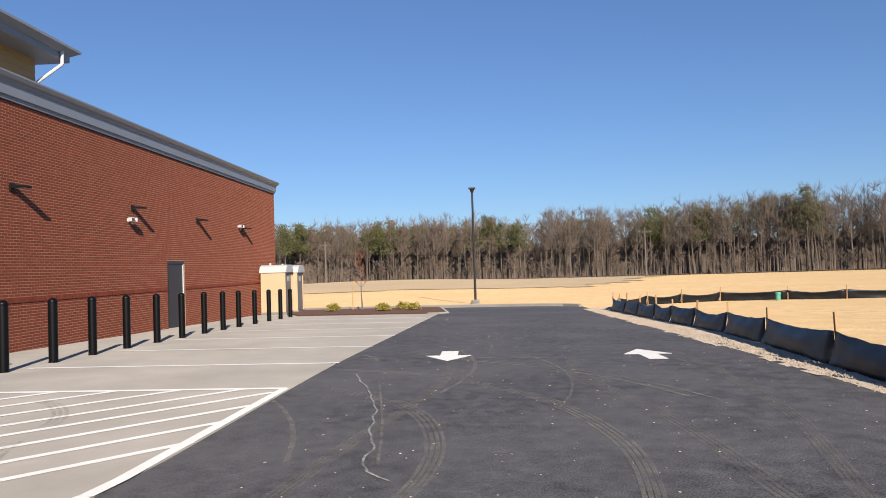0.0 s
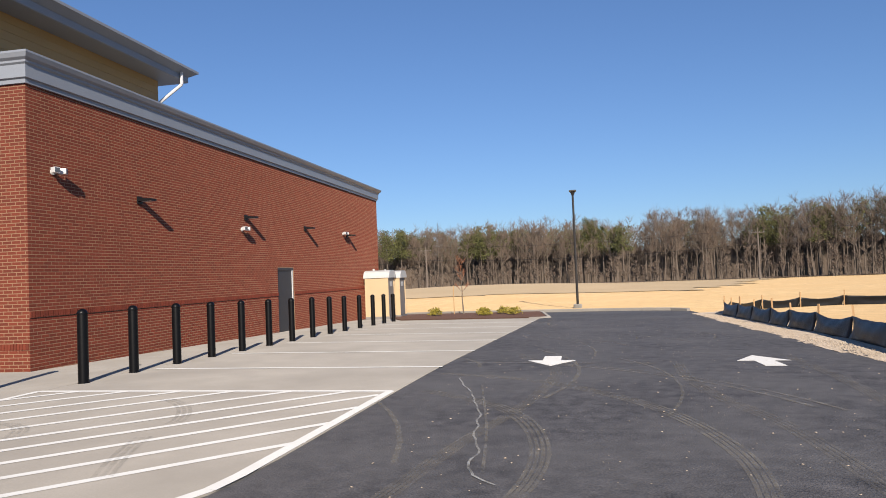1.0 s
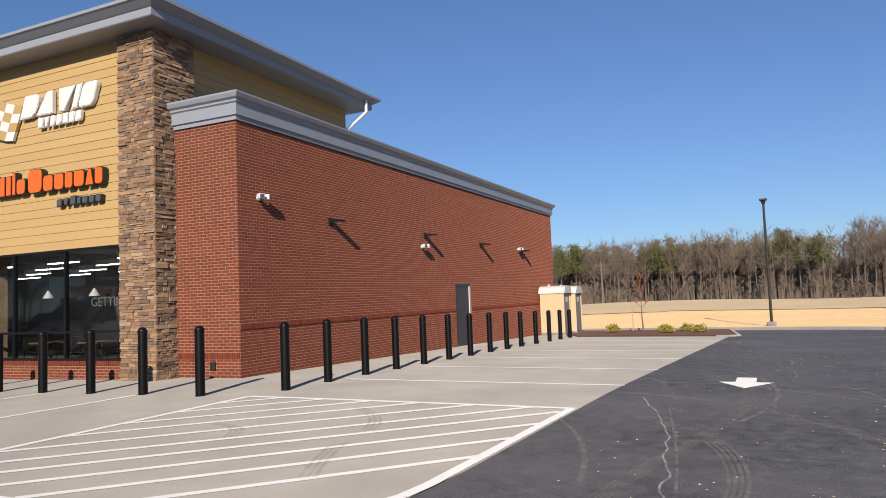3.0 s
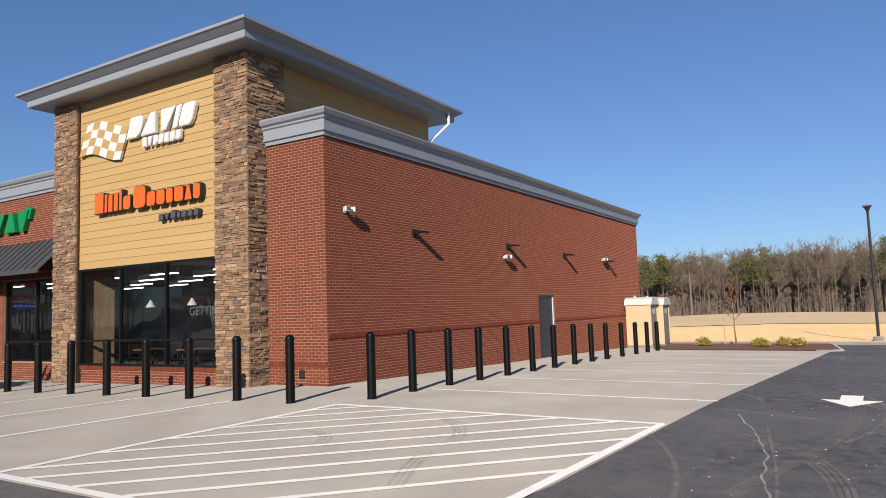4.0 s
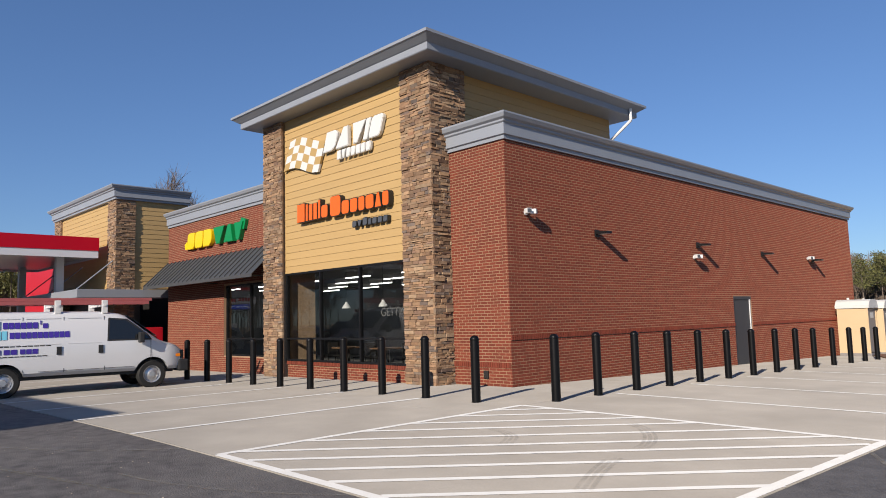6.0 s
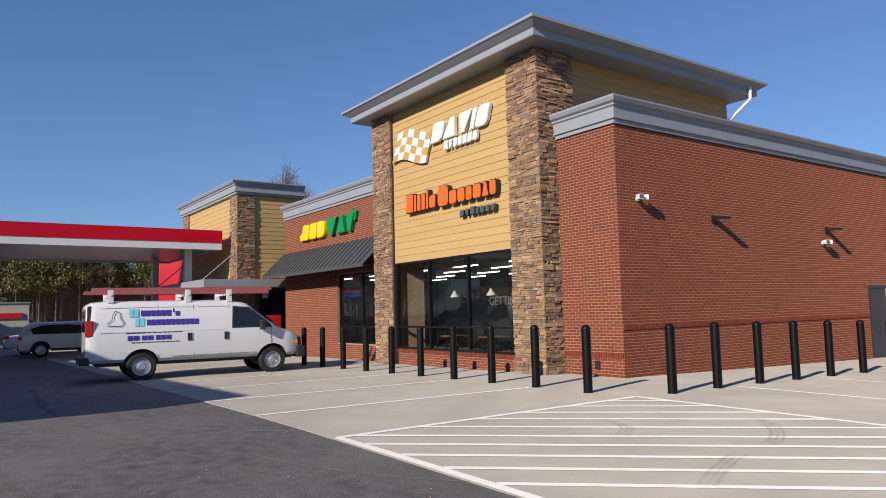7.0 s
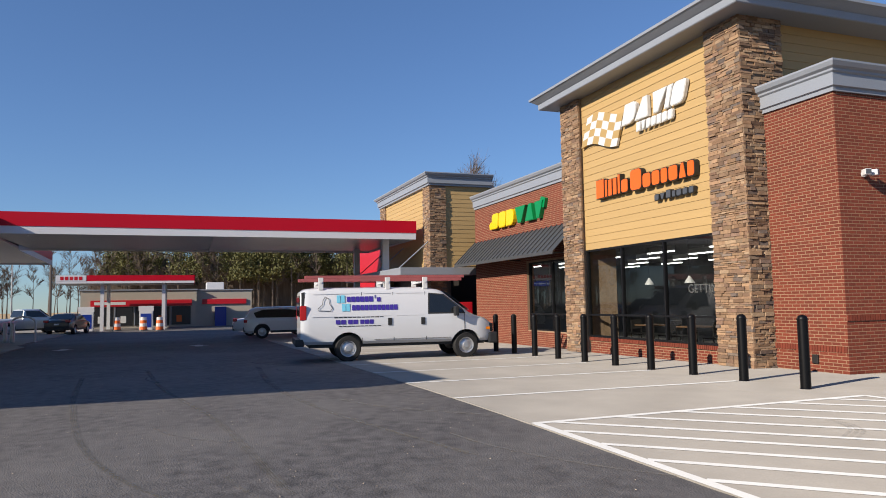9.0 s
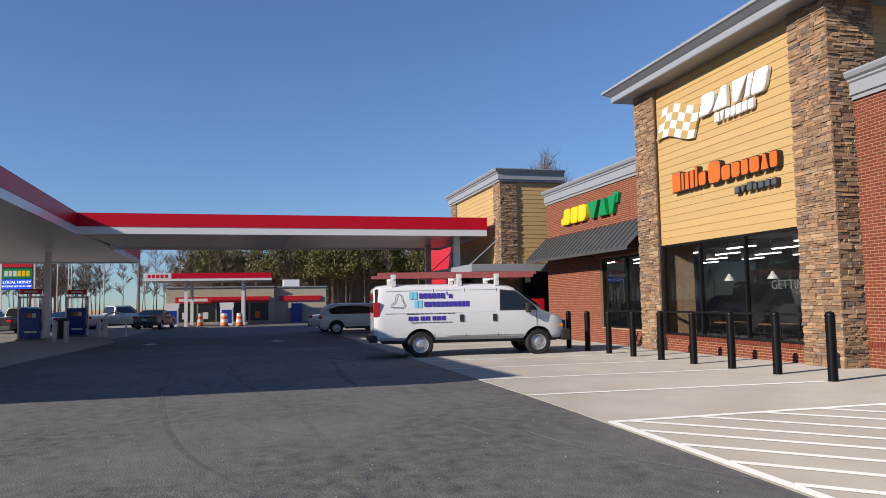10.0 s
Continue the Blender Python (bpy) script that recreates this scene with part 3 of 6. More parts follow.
shop_window("window_2", SW0, SW1, SWZ0, SWZ1, 0.14, [-11.75], [1.05], "dark-framed shopfront window beside the stone pier")


# ---- tower over the entrance, beyond the recess ----
T2X0, T2X1, T2F, T2B = -29.0, -20.3, -1.45, 1.7
wall_block(T2X0 + 0.1, T2X1 - 0.1, T2F + 0.1, T2B, 3.0, 7.0, mat=SIDING, label="pale yellow lap siding")
planks(T2X0 + 1.0, T2X1 - 1.0, 3.1, 6.98, lambda u, o, z: (u, T2F + 0.1 - o, z))
planks(-0.65, T2B, 3.1, 6.98, lambda u, o, z: (T2X1 - 0.1 + o, u, z))
ledger(T2X1 - 1.0, T2X1, T2F, -0.65, -0.6, 6.98, "fr", 31)
ledger(T2X0, T2X0 + 1.0, T2F, -0.65, -0.6, 6.98, "fr", 32)
swept("cornice", [(o * 1.25, z + 1.38) for o, z in CORNICE], [(T2X0, T2B), (T2X0, T2F), (T2X1, T2F), (T2X1, T2B)], GREY_TRIM, shop, label="grey metal cornice")
part("tower_roof", abox(T2X0, T2X1, T2F, T2B, 6.95, 7.3), ROOFING, shop)

# ---- bollards ----
bollard = thing("bollard", (2.4, -1.6, ground_z(2.4, -1.6)), 0, "black plastic-sleeved steel bollard with a domed top", "bollard", "bollards round the shop")
part("sleeve", turned([(0.0, -0.03), (0.082, -0.03), (0.082, 1.125), (0.092, 1.128), (0.092, 1.145), (0.082, 1.15), (0.078, 1.165), (0.066, 1.188), (0.045, 1.204), (0.02, 1.212), (0.0, 1.213)], 20), BLACK_PLASTIC, bollard, smooth=True)
part("collar", turned([(0.09, -0.02), (0.09, 0.02), (0.083, 0.03), (0.0, 0.03)], 20), BLACK_PLASTIC, bollard)
SIDE_BOLLARDS = [(2.44, y) for y in (-0.34, 1.04, 2.38, 3.79, 5.28, 6.75, 8.29, 9.78, 11.22, 12.9, 14.6, 16.15, 17.63)]
FRONT_BOLLARDS = [(1.3 - 1.35 * k, -2.52) for k in range(10)]
for x, y in SIDE_BOLLARDS + FRONT_BOLLARDS:
    copy_thing(bollard, pose(x, y, ground_z(x, y), 0, 0, random.uniform(0, 360)))

# ---- side door ----
DOOR_PAINT = material("dark_grey_door_paint", (0.05, 0.05, 0.055), 0.5, vary=0.1, bump=0.05)
door = thing("door_1", (-0.055, 11.36, -0.27), 0, "dark grey steel service door set back in the brick wall", "door", kind="structure")
part("door_leaf", abox(-0.03, 0.02, 0.06, 1.29, 0.0, 2.2), DOOR_PAINT, door)
part("door_frame", abox(-0.06, 0.05, 1.29, 1.34, 0.0, 2.2), WHITE_METAL, door, "white reveal post")
part("door_frame", abox(-0.06, 0.05, 0.0, 0.06, 0.0, 2.2), DOOR_PAINT, door)
part("door_head", abox(-0.06, 0.05, 0.0, 1.41, 2.2, 2.3), DOOR_PAINT, door)
part("jamb", abox(-0.06, 0.03, 1.34, 1.41, 0.0, 2.2), BRICK, door)
part("door_handle", rod(bmesh.new(), (0.05, 1.2, 1.0), (0.05, 1.2, 1.2), 0.012), WHITE_METAL, door)

# ---- fuel canopy: a long roof with a wing that runs to the shop ----
CZ0, CZ1, CZ2 = 4.48, 4.78, 5.34
CX, CY, CEND = -21.0, -19.34, -1.9
PX1, PX0, PY0, WINGX0 = 0.15, -42.9, -34.0, -30.0
canopy = thing("fuel_canopy", label="white and red steel fuel canopy on square columns", category="canopy")
edge_y = lambda x: CY + 0.047 * (x - CX)


def roof_plate(name, z0, z1, inset, mat):
    """A plate under or over the turned main roof."""
    b_ = bmesh.new()
    c = [(PX0 + inset, PY0 + inset), (PX1 - inset, PY0 + inset), (PX1 - inset, edge_y(PX1) - inset), (PX0 + inset, edge_y(PX0) - inset)]
    lo, hi = ([b_.verts.new((x, y, z)) for x, y in c] for z in (z0, z1))
    b_.faces.new(lo[::-1])
    b_.faces.new(hi)
    for k in range(4):
        b_.faces.new((lo[k], lo[(k + 1) % 4], hi[(k + 1) % 4], hi[k]))
    part(name, b_, mat, canopy)


roof_plate("soffit", CZ0 + 0.1, CZ0 + 0.2, 0.05, WHITE_METAL)
part("soffit", abox(WINGX0 + 0.05, CX - 0.05, CY + 0.0, CEND - 0.05, CZ0 + 0.1, CZ0 + 0.2), WHITE_METAL, canopy)
part("soffit_beam", abox(WINGX0 + 0.1, CX - 0.1, -10.85, -10.5, CZ0 + 0.02, CZ0 + 0.097), WHITE_METAL, canopy)
roof_plate("deck", CZ2 - 0.2, CZ2 - 0.1, 0.1, ROOFING)
part("deck", abox(WINGX0 + 0.1, CX - 0.1, CY, CEND - 0.1, CZ2 - 0.2, CZ2 - 0.1), ROOFING, canopy)
RUN = [(PX0, PY0), (PX1, PY0), (PX1, edge_y(PX1)), (CX, CY), (CX, CEND), (WINGX0, CEND), (WINGX0, edge_y(WINGX0)), (PX0, edge_y(PX0))]
swept("red_fascia", [(-0.05, CZ1), (0.02, CZ1), (0.02, CZ2), (-0.05, CZ2)], RUN, RED_FASCIA, canopy, closed=True, label="glossy red fascia")
swept("white_fascia", [(-0.05, CZ0), (0.0, CZ0), (0.0, CZ1), (-0.05, CZ1)], RUN, WHITE_FASCIA, canopy, closed=True, label="glossy white fascia")
for x, y in [(-22.4, -3.0), (-28.4, -3.0), (-33.6, -23.7), (-24.5, -25.5), (-14.0, -24.0), (-5.0, -24.0), (-33.0, -30.0), (-14.0, -30.0), (-5.0, -30.0)]:
    part("column", abox(x - 0.15, x + 0.15, y - 0.15, y + 0.15, ground_z(x, y), CZ0 + 0.12, bevel=0.01), WHITE_METAL, canopy)

# ---- woods ----
def bare_tree(out, twigs, x, y, z, h, rnd, spread=0.42, density=1.0, fine=1.0):
    """Adds one leafless tree: a tapered trunk, limbs and fine twigs, as prisms."""
    def prism(store, a, b, r0, r1, n=4):
        d = b - a
        u = d.orthogonal().normalized()
        v = d.cross(u).normalized()
        k = len(store[0])
        for p, r in ((a, r0), (b, r1)):
            for i in range(n):
                w = TAU * i / n
                store[0].append(tuple(p + u * (r * math.cos(w)) + v * (r * math.sin(w))))
        for i in range(n):
            store[1].append((k + i, k + (i + 1) % n, k + n + (i + 1) % n, k + n + i))
    def ribbon(a, b, w):
        u = (b - a).orthogonal().normalized()
        u = Matrix.Rotation(rnd.uniform(0, 3.14), 3, b - a) @ u * (w * fine)
        k = len(twigs[0])
        twigs[0].extend((tuple(a - u), tuple(a + u), tuple(b + u * 0.5), tuple(b - u * 0.5)))
        twigs[1].append((k, k + 1, k + 2, k + 3))

    p = Vector((x, y, z - 0.3))
    r = h * 0.011 + 0.03
    lean = Vector((rnd.uniform(-0.05, 0.05), rnd.uniform(-0.05, 0.05), 1))
    top = []
    steps = 6
    for s in range(steps):
        q = p + (lean + Vector((rnd.uniform(-0.05, 0.05), rnd.uniform(-0.05, 0.05), 0))) * (h / steps) * 0.95
        r2 = r * 0.76
        prism(out, p, q, r, r2, 5)
        if s >= 2:
            top.append((q, r2))
        p, r = q, r2
    for q, r in top:
        for _ in range(int(rnd.choice((2, 3)) * density)):
            a = rnd.uniform(0, TAU)
            d = Vector((math.cos(a), math.sin(a), rnd.uniform(0.7, 1.9))).normalized()
            e = q + d * h * rnd.uniform(0.12, spread * 0.62)
            prism(out, q, e, r * 0.55, r * 0.22, 3)
            for _ in range(int(7 * density)):
                f_ = rnd.uniform(0.35, 1.0)
                b = q + (e - q) * f_
                d2 = (d + Vector((rnd.uniform(-0.9, 0.9), rnd.uniform(-0.9, 0.9), rnd.uniform(-0.2, 0.8)))).normalized()
                g2 = b + d2 * h * rnd.uniform(0.05, 0.12)
                ribbon(b, g2, 0.034)
                for _ in range(4):
                    d3 = (d2 + Vector((rnd.uniform(-0.8, 0.8), rnd.uniform(-0.8, 0.8), rnd.uniform(-0.2, 0.7)))).normalized()
                    m = b + (g2 - b) * rnd.uniform(0.4, 1.0)
                    ribbon(m, m + d3 * h * rnd.uniform(0.04, 0.11), 0.024)


def pine_tree(out, needles, x, y, z, h, rnd, low=0.58):
    """Adds one pine: a bare lower trunk and a ragged crown of many small needle tufts."""
    bm_r = 0.02 * h * 0.6
    k = len(out[0])
    n = 6
    for zz, r in ((-0.3, bm_r), (h * 0.95, bm_r * 0.25)):
        for i in range(n):
            out[0].append((x + r * math.cos(TAU * i / n), y + r * math.sin(TAU * i / n), z + zz))
    for i in range(n):
        out[1].append((k + i, k + (i + 1) % n, k + n + (i + 1) % n, k + n + i))
    clumps = int(h * 3.0)
    for c in range(clumps):
        t = low + (1 - low) * (c + rnd.random()) / clumps
        reach = h * 0.2 * (1.12 - t) / (1.12 - low) * rnd.uniform(0.5, 1.3) + 0.35
        a = rnd.uniform(0, TAU)
        cx, cy, cz = x + reach * math.cos(a) * rnd.uniform(0.2, 1), y + reach * math.sin(a) * rnd.uniform(0.2, 1), z + h * t
        for _ in range(24):
            p = Vector((cx + rnd.gauss(0, 0.55), cy + rnd.gauss(0, 0.55), cz + rnd.gauss(0, 0.3)))
            u = Vector((rnd.gauss(0, 1), rnd.gauss(0, 1), rnd.gauss(0, 0.8))).normalized() * rnd.uniform(0.16, 0.32)
            v = u.orthogonal().normalized() * rnd.uniform(0.07, 0.13)
            k = len(needles[0])
            needles[0].extend((tuple(p - u), tuple(p + v), tuple(p + u), tuple(p - v)))
            needles[1].append((k, k + 1, k + 2, k + 3))


def woods(name, spots, label):
    rnd = random.Random(name)
    wood, twig, leaf = ([], []), ([], []), ([], [])
    for x, y, h, kind in spots:
        z = field_z(x, y)
        if kind == "pine":
            pine_tree(wood, leaf, x, y, z, h, rnd)
        else:
            bare_tree(wood, twig, x, y, z, h, rnd)
    v, f_, ids = [], [], []
    for mi, (vv, ff) in enumerate((wood, twig, leaf)):
        k = len(v)
        v += vv
        f_ += [tuple(k + a for a in q) for q in ff]
        ids += [mi] * len(ff)
    return tagged(from_lists(name, v, f_, [BARK, TWIG, PINE], indices=ids), label, "woods", kind="stuff")


def wood_front(s):
    """The edge of the northern woods: s runs from west to east."""
    x = -130 + 330 * s
    y = 152 - 0.0042 * max(0, x + 5) ** 1.72 - (0.16 * (x + 5) if x > -5 else 0)
    return x, y


rnd = random.Random(77)
spots = []
for k in range(1350):
    s, deep = rnd.random(), rnd.random() ** 1.3 * 42
    x, y = wood_front(s)
    y += deep
    x += rnd.uniform(-2, 2)
    pine = noise.noise((x * 0.05, y * 0.03, 5)) > -0.05 and rnd.random() < (0.42 if x < 40 else 0.2)
    h = rnd.uniform(10.4, 13.8) * (1.0 + 0.1 * max(0, min(x - 48, 30)) / 30)
    spots.append((x, y, h * (1.12 if pine else 1.0), "pine" if pine else "bare"))
spots += [(x_, y_ - 1.5, rnd.uniform(2.2, 5.5), "bare") for x_, y_ in (wood_front(rnd.random()) for _ in range(420))]
woods("far_woods", spots, "bare grey-brown winter woods with dark green pines")

rnd = random.Random(78)
spots = []
for k in range(620):
    y = rnd.uniform(-75, 70)
    x = -108 - rnd.random() ** 1.3 * 40
    if y < -24 and (rnd.random() < 0.25 or -41 < y < -35):
        continue
    pine = rnd.random() < 0.6 and y > -24
    spots.append((x, y, rnd.uniform(6.5, 10.5) if y < -24 else rnd.uniform(10.2, 12.8), "pine" if pine else "bare"))
woods("west_woods", spots, "dark pines and bare trees behind the far forecourt")


# unseen trees to the south, added so the shop windows reflect something dark
rnd = random.Random(79)
spots = [(rnd.uniform(-130, 70), -96 - rnd.random() ** 1.3 * 35, rnd.uniform(9.5, 13.5), "pine" if rnd.random() < 0.4 else "bare") for _ in range(170)]
woods("south_woods", spots, "unseen bare woods and pines added to darken the window reflections")


LITTER = material("leaf_litter", (0.12, 0.085, 0.06), 0.95, vary=0.4, scale=0.5, fine=6, bump=0.5)
THICKET = material("distant_thicket", (0.15, 0.115, 0.088), 0.95, vary=0.45, scale=0.5, fine=3.5, bump=0.0, stretch=(1, 1, 0.12))


def wood_back(name, points, low, high, label):
    """The unlit depth of a wood: a ragged dark bank of far stems behind the trees that can be told apart."""
    rnd_ = random.Random(name)
    v, f_ = [], []
    for k, (x, y) in enumerate(points):
        z = field_z(x, y)
        v += [(x, y, z - 1), (x, y, z + rnd_.uniform(low, high))]
    for k in range(len(points) - 1):
        f_.append((2 * k, 2 * k + 2, 2 * k + 3, 2 * k + 1))
    tagged(from_lists(name, v, f_, THICKET), label, "backdrop", kind="structure")


for dy, lo_, hi_ in ((12, 4, 7), (22, 6, 9.5), (34, 7.5, 11)):
    wood_back("backdrop", [(x, y + dy) for x, y in (wood_front(k / 520) for k in range(521))], lo_, hi_, "dark depth of the winter woods")
for dx, lo_, hi_ in ((-116, 5, 9), (-128, 8, 11.5), (-142, 9, 12)):
    wood_back("backdrop", [(dx, -26 + 0.35 * k) for k in range(300)], lo_, hi_, "dark depth of the winter woods")
# added bank, out of view, closing the bright gap in the window reflections
wood_back("backdrop", [(-135 + 0.7 * k, -104) for k in range(300)], 8, 11.5, "dark depth of the winter woods")
tagged(sheet("forest_floor", span(-140, 205, 5), span(60, 215, 4), 0.12, LITTER, field_z, lambda x, y: y > wood_front((x + 130) / 330)[1] - 3), "brown leaf litter under the woods", "ground", kind="structure")


# ---- signs on the front: plain blocks in the signs' colours ----
SIGN_WHITE = material("white_sign_acrylic", (0.62, 0.62, 0.60), 0.3, vary=0.03, bump=0.0)
SIGN_TAN = material("tan_sign_face", (0.42, 0.28, 0.105), 0.4, vary=0.04, bump=0.0)
SIGN_ORANGE = material("orange_sign_acrylic", (0.72, 0.12, 0.008), 0.3, vary=0.04, bump=0.0)
SIGN_GREY = material("dark_grey_sign_acrylic", (0.07, 0.075, 0.085), 0.35, vary=0.04, bump=0.0)
SIGN_BLACK = material("black_sign_return", (0.015, 0.015, 0.015), 0.5, vary=0.1, bump=0.0)
SIGN_YELLOW = material("yellow_sign_acrylic", (0.74, 0.52, 0.006), 0.3, vary=0.04, bump=0.0)
SIGN_GREEN = material("green_sign_acrylic", (0.0, 0.21, 0.055), 0.3, vary=0.04, bump=0.0)


SHAPES = {
    "round": [(0.18, 0), (0.82, 0), (0.95, 0.07), (1, 0.2), (1, 0.8), (0.95, 0.93), (0.82, 1), (0.18, 1), (0.05, 0.93), (0, 0.8), (0, 0.2), (0.05, 0.07)],
    "bar": [(0, 0), (1, 0), (1, 1), (0, 1)],
    "peak": [(0, 0), (1, 0), (0.66, 1), (0.34, 1)],
    "wedge": [(0.34, 0), (0.66, 0), (1, 1), (0, 1)],
    "cut": [(0, 0), (0.7, 0), (0.95, 0.15), (1, 0.35), (1, 0.65), (0.95, 0.85), (0.7, 1), (0, 1)],
}


def sign_row(parent, x0, z0, height, pieces, slant, face, edge, gap=0.03, y=-0.12, deep=0.1, rise=0.0):
    """A row of raised plain shapes: each a dark return and a face plate a little proud of it. pieces: (shape, width, share of the height)."""
    x = x0
    for shape, w, tall in pieces:
        h = height * tall
        base = z0 + rise * (x - x0)
        out = [(x + w * a + slant * h * b, base + h * b) for a, b in SHAPES[shape]]
        part("shape_return", slab(out, deep, m=pose(0, y, 0)), edge, parent)
        cx, cz = x + w / 2 + slant * h / 2, base + h / 2
        kx, kz = max(0.6, 1 - 0.035 / w), max(0.6, 1 - 0.035 / h)
        part("shape_face", slab([(cx + (p - cx) * kx, cz + (q - cz) * kz) for p, q in out], 0.012, m=pose(0, y - 0.013, 0)), face, parent)
        x += w + gap


# white sign with a chequered flag
brand = thing("shop_sign", (0, PANEL_Y - 0.02, 0), 0, "raised white block sign with a chequered flag on the siding", "sign")
sign_row(brand, -6.28, 6.34, 0.56, (("cut", 0.58, 1), ("peak", 0.60, 1), ("wedge", 0.58, 1), ("bar", 0.2, 1), ("round", 0.5, 1)), 0.36, SIGN_WHITE, SIGN_WHITE, deep=0.09)
sign_row(brand, -5.62, 6.03, 0.25, [(k, 0.19, 1) for k in ("bar", "wedge", "cut", "cut", "bar", "round", "round")], 0.12, SIGN_WHITE, SIGN_WHITE, deep=0.07)
flag = lambda u, v: (-8.44 + 1.85 * u + 0.40 * v, 6.22 - 0.22 * u + 0.86 * v + 0.1 * math.sin(5.2 * u) - 0.05)
for i in range(6):
    for j in range(4):
        c = [flag(i / 6, j / 4), flag((i + 1) / 6, j / 4), flag((i + 1) / 6, (j + 1) / 4), flag(i / 6, (j + 1) / 4)]
        part("flag_cell", slab(c, 0.07, m=pose(0, -0.1, 0)), SIGN_WHITE if (i + j) % 2 else SIGN_TAN, brand)
# orange sign
brand2 = thing("pizza_sign", (0, PANEL_Y - 0.02, 0), 0, "raised orange block sign with black returns on the siding", "sign")
sign_row(brand2, -7.60, 4.47, 0.56, (("bar", 0.42, 1), ("bar", 0.13, 0.92), ("bar", 0.2, 0.88), ("bar", 0.2, 0.88), ("bar", 0.13, 1), ("round", 0.33, 0.68)), 0.02, SIGN_ORANGE, SIGN_BLACK, gap=0.035, y=-0.16, deep=0.14)
sign_row(brand2, -5.92, 4.45, 0.58, (("round", 0.52, 1), ("round", 0.36, 0.68), ("round", 0.34, 0.68), ("round", 0.28, 0.68), ("round", 0.36, 0.68), ("peak", 0.28, 0.68), ("round", 0.27, 0.68)), 0.02, SIGN_ORANGE, SIGN_BLACK, gap=0.03, y=-0.16, deep=0.14)
sign_row(brand2, -4.95, 4.05, 0.22, (("round", 0.2, 0.8), ("wedge", 0.2, 0.8), ("round", 0.21, 1), ("bar", 0.14, 0.8), ("round", 0.2, 0.8), ("round", 0.19, 0.8), ("round", 0.19, 0.8)), 0.05, SIGN_GREY, SIGN_BLACK)
# yellow and green sign
brand3 = thing("sandwich_sign", (0, -0.01, 0), 0, "raised yellow and green block sign on the brick", "sign")
sign_row(brand3, -16.25, 4.48, 0.62, (("round", 0.62, 1), ("round", 0.66, 1), ("cut", 0.66, 1)), 0.12, SIGN_YELLOW, SIGN_YELLOW, gap=0.05, y=-0.15, deep=0.15)
sign_row(brand3, -14.1, 4.48, 0.62, (("wedge", 0.86, 1), ("peak", 0.68, 1), ("wedge", 0.62, 1)), 0.12, SIGN_GREEN, SIGN_GREEN, gap=0.03, y=-0.15, deep=0.15)
part("arrow_head", slab([(-12.15, 5.02), (-11.98, 5.24), (-11.68, 5.14), (-11.8, 4.82), (-12.05, 4.86)], 0.16, m=pose(0, -0.12, 0)), SIGN_GREEN, brand3)
part("arrow_head", slab([(-16.5, 4.5), (-16.55, 4.7), (-16.35, 4.8), (-16.2, 4.5)], 0.16, m=pose(0, -0.12, 0)), SIGN_YELLOW, brand3)

# ---- standing-seam awning over the sandwich window ----
AWN = material("charcoal_standing_seam", (0.085, 0.088, 0.092), 0.4, metal=0.3, vary=0.06, scale=3, bump=0.03)
awning = thing("awning", (0, 0, 0), 0, "charcoal standing-seam metal awning over the shop window", "awning")
AX0, AX1, AYO, AZT, AZB = SUB_X + 0.02, TX0 - 0.02, -1.02, 4.1, 3.12
n_pan = 24
for k in range(n_pan):
    a, b = AX0 + (AX1 - AX0) * k / n_pan, AX0 + (AX1 - AX0) * (k + 1) / n_pan
    bm = bmesh.new()
    vs = [bm.verts.new(p) for p in ((a, -0.02, AZT), (b, -0.02, AZT), (b, AYO, AZB), (a, AYO, AZB), (a, -0.02, AZT - 0.03), (b, -0.02, AZT - 0.03), (b, AYO, AZB - 0.03), (a, AYO, AZB - 0.03))]
    for q in ((0, 1, 2, 3), (7, 6, 5, 4), (3, 2, 6, 7), (0, 3, 7, 4), (2, 1, 5, 6), (1, 0, 4, 5)):
        bm.faces.new([vs[i] for i in q])
    part("seam_panel", bm, AWN, awning)
    part("seam", slab([(-0.02, AZT), (AYO, AZB), (AYO, AZB + 0.05), (-0.02, AZT + 0.05)], 0.022, m=pose(a - 0.011, 0, 0) @ Matrix(((0, 1, 0, 0), (1, 0, 0, 0), (0, 0, 1, 0), (0, 0, 0, 1)))), AWN, awning)
part("valance", abox(AX0, AX1, AYO - 0.02, AYO + 0.02, AZB - 0.1, AZB - 0.028), AWN, awning)
for x in (AX0 + 0.1, (AX0 + AX1) / 2, AX1 - 0.1):
    rod(b_ := bmesh.new(), (x, AYO + 0.03, AZB - 0.06), (x, 0.0, AZB - 0.06), 0.02, n=8)
    part("bracket", b_, DARK_METAL, awning)

# ---- flat canopy over the entrance, with hanger rods ----
entry = thing("entry_canopy", (0, 0, 0), 0, "flat grey metal canopy over the shop entrance", "canopy")
part("canopy_edge", abox(-29.5, -18.6, -3.4, 0.2, 2.73, 3.05, bevel=0.01), GREY_TRIM, entry)
for x in (-20.6, -24.5, -28.5):
    part("hanger_rod", rod(bmesh.new(), (x, -3.0, 3.0), (x, T2F, 4.35), 0.025), GREY_TRIM, entry, "slim grey steel hanger rod")
STORE_DARK = material("dark_storefront", (0.02, 0.02, 0.022), 0.3, vary=0.2)
part("storefront", abox(T2X0, T2X1 - 1.0, T2F + 0.5, T2F + 0.7, -0.6, 3.0), STORE_DARK, shop, "dark glazed entrance front in shade")
RED_PANEL = material("red_composite_panel", (0.50, 0.01, 0.02), 0.35, vary=0.05, bump=0.02)
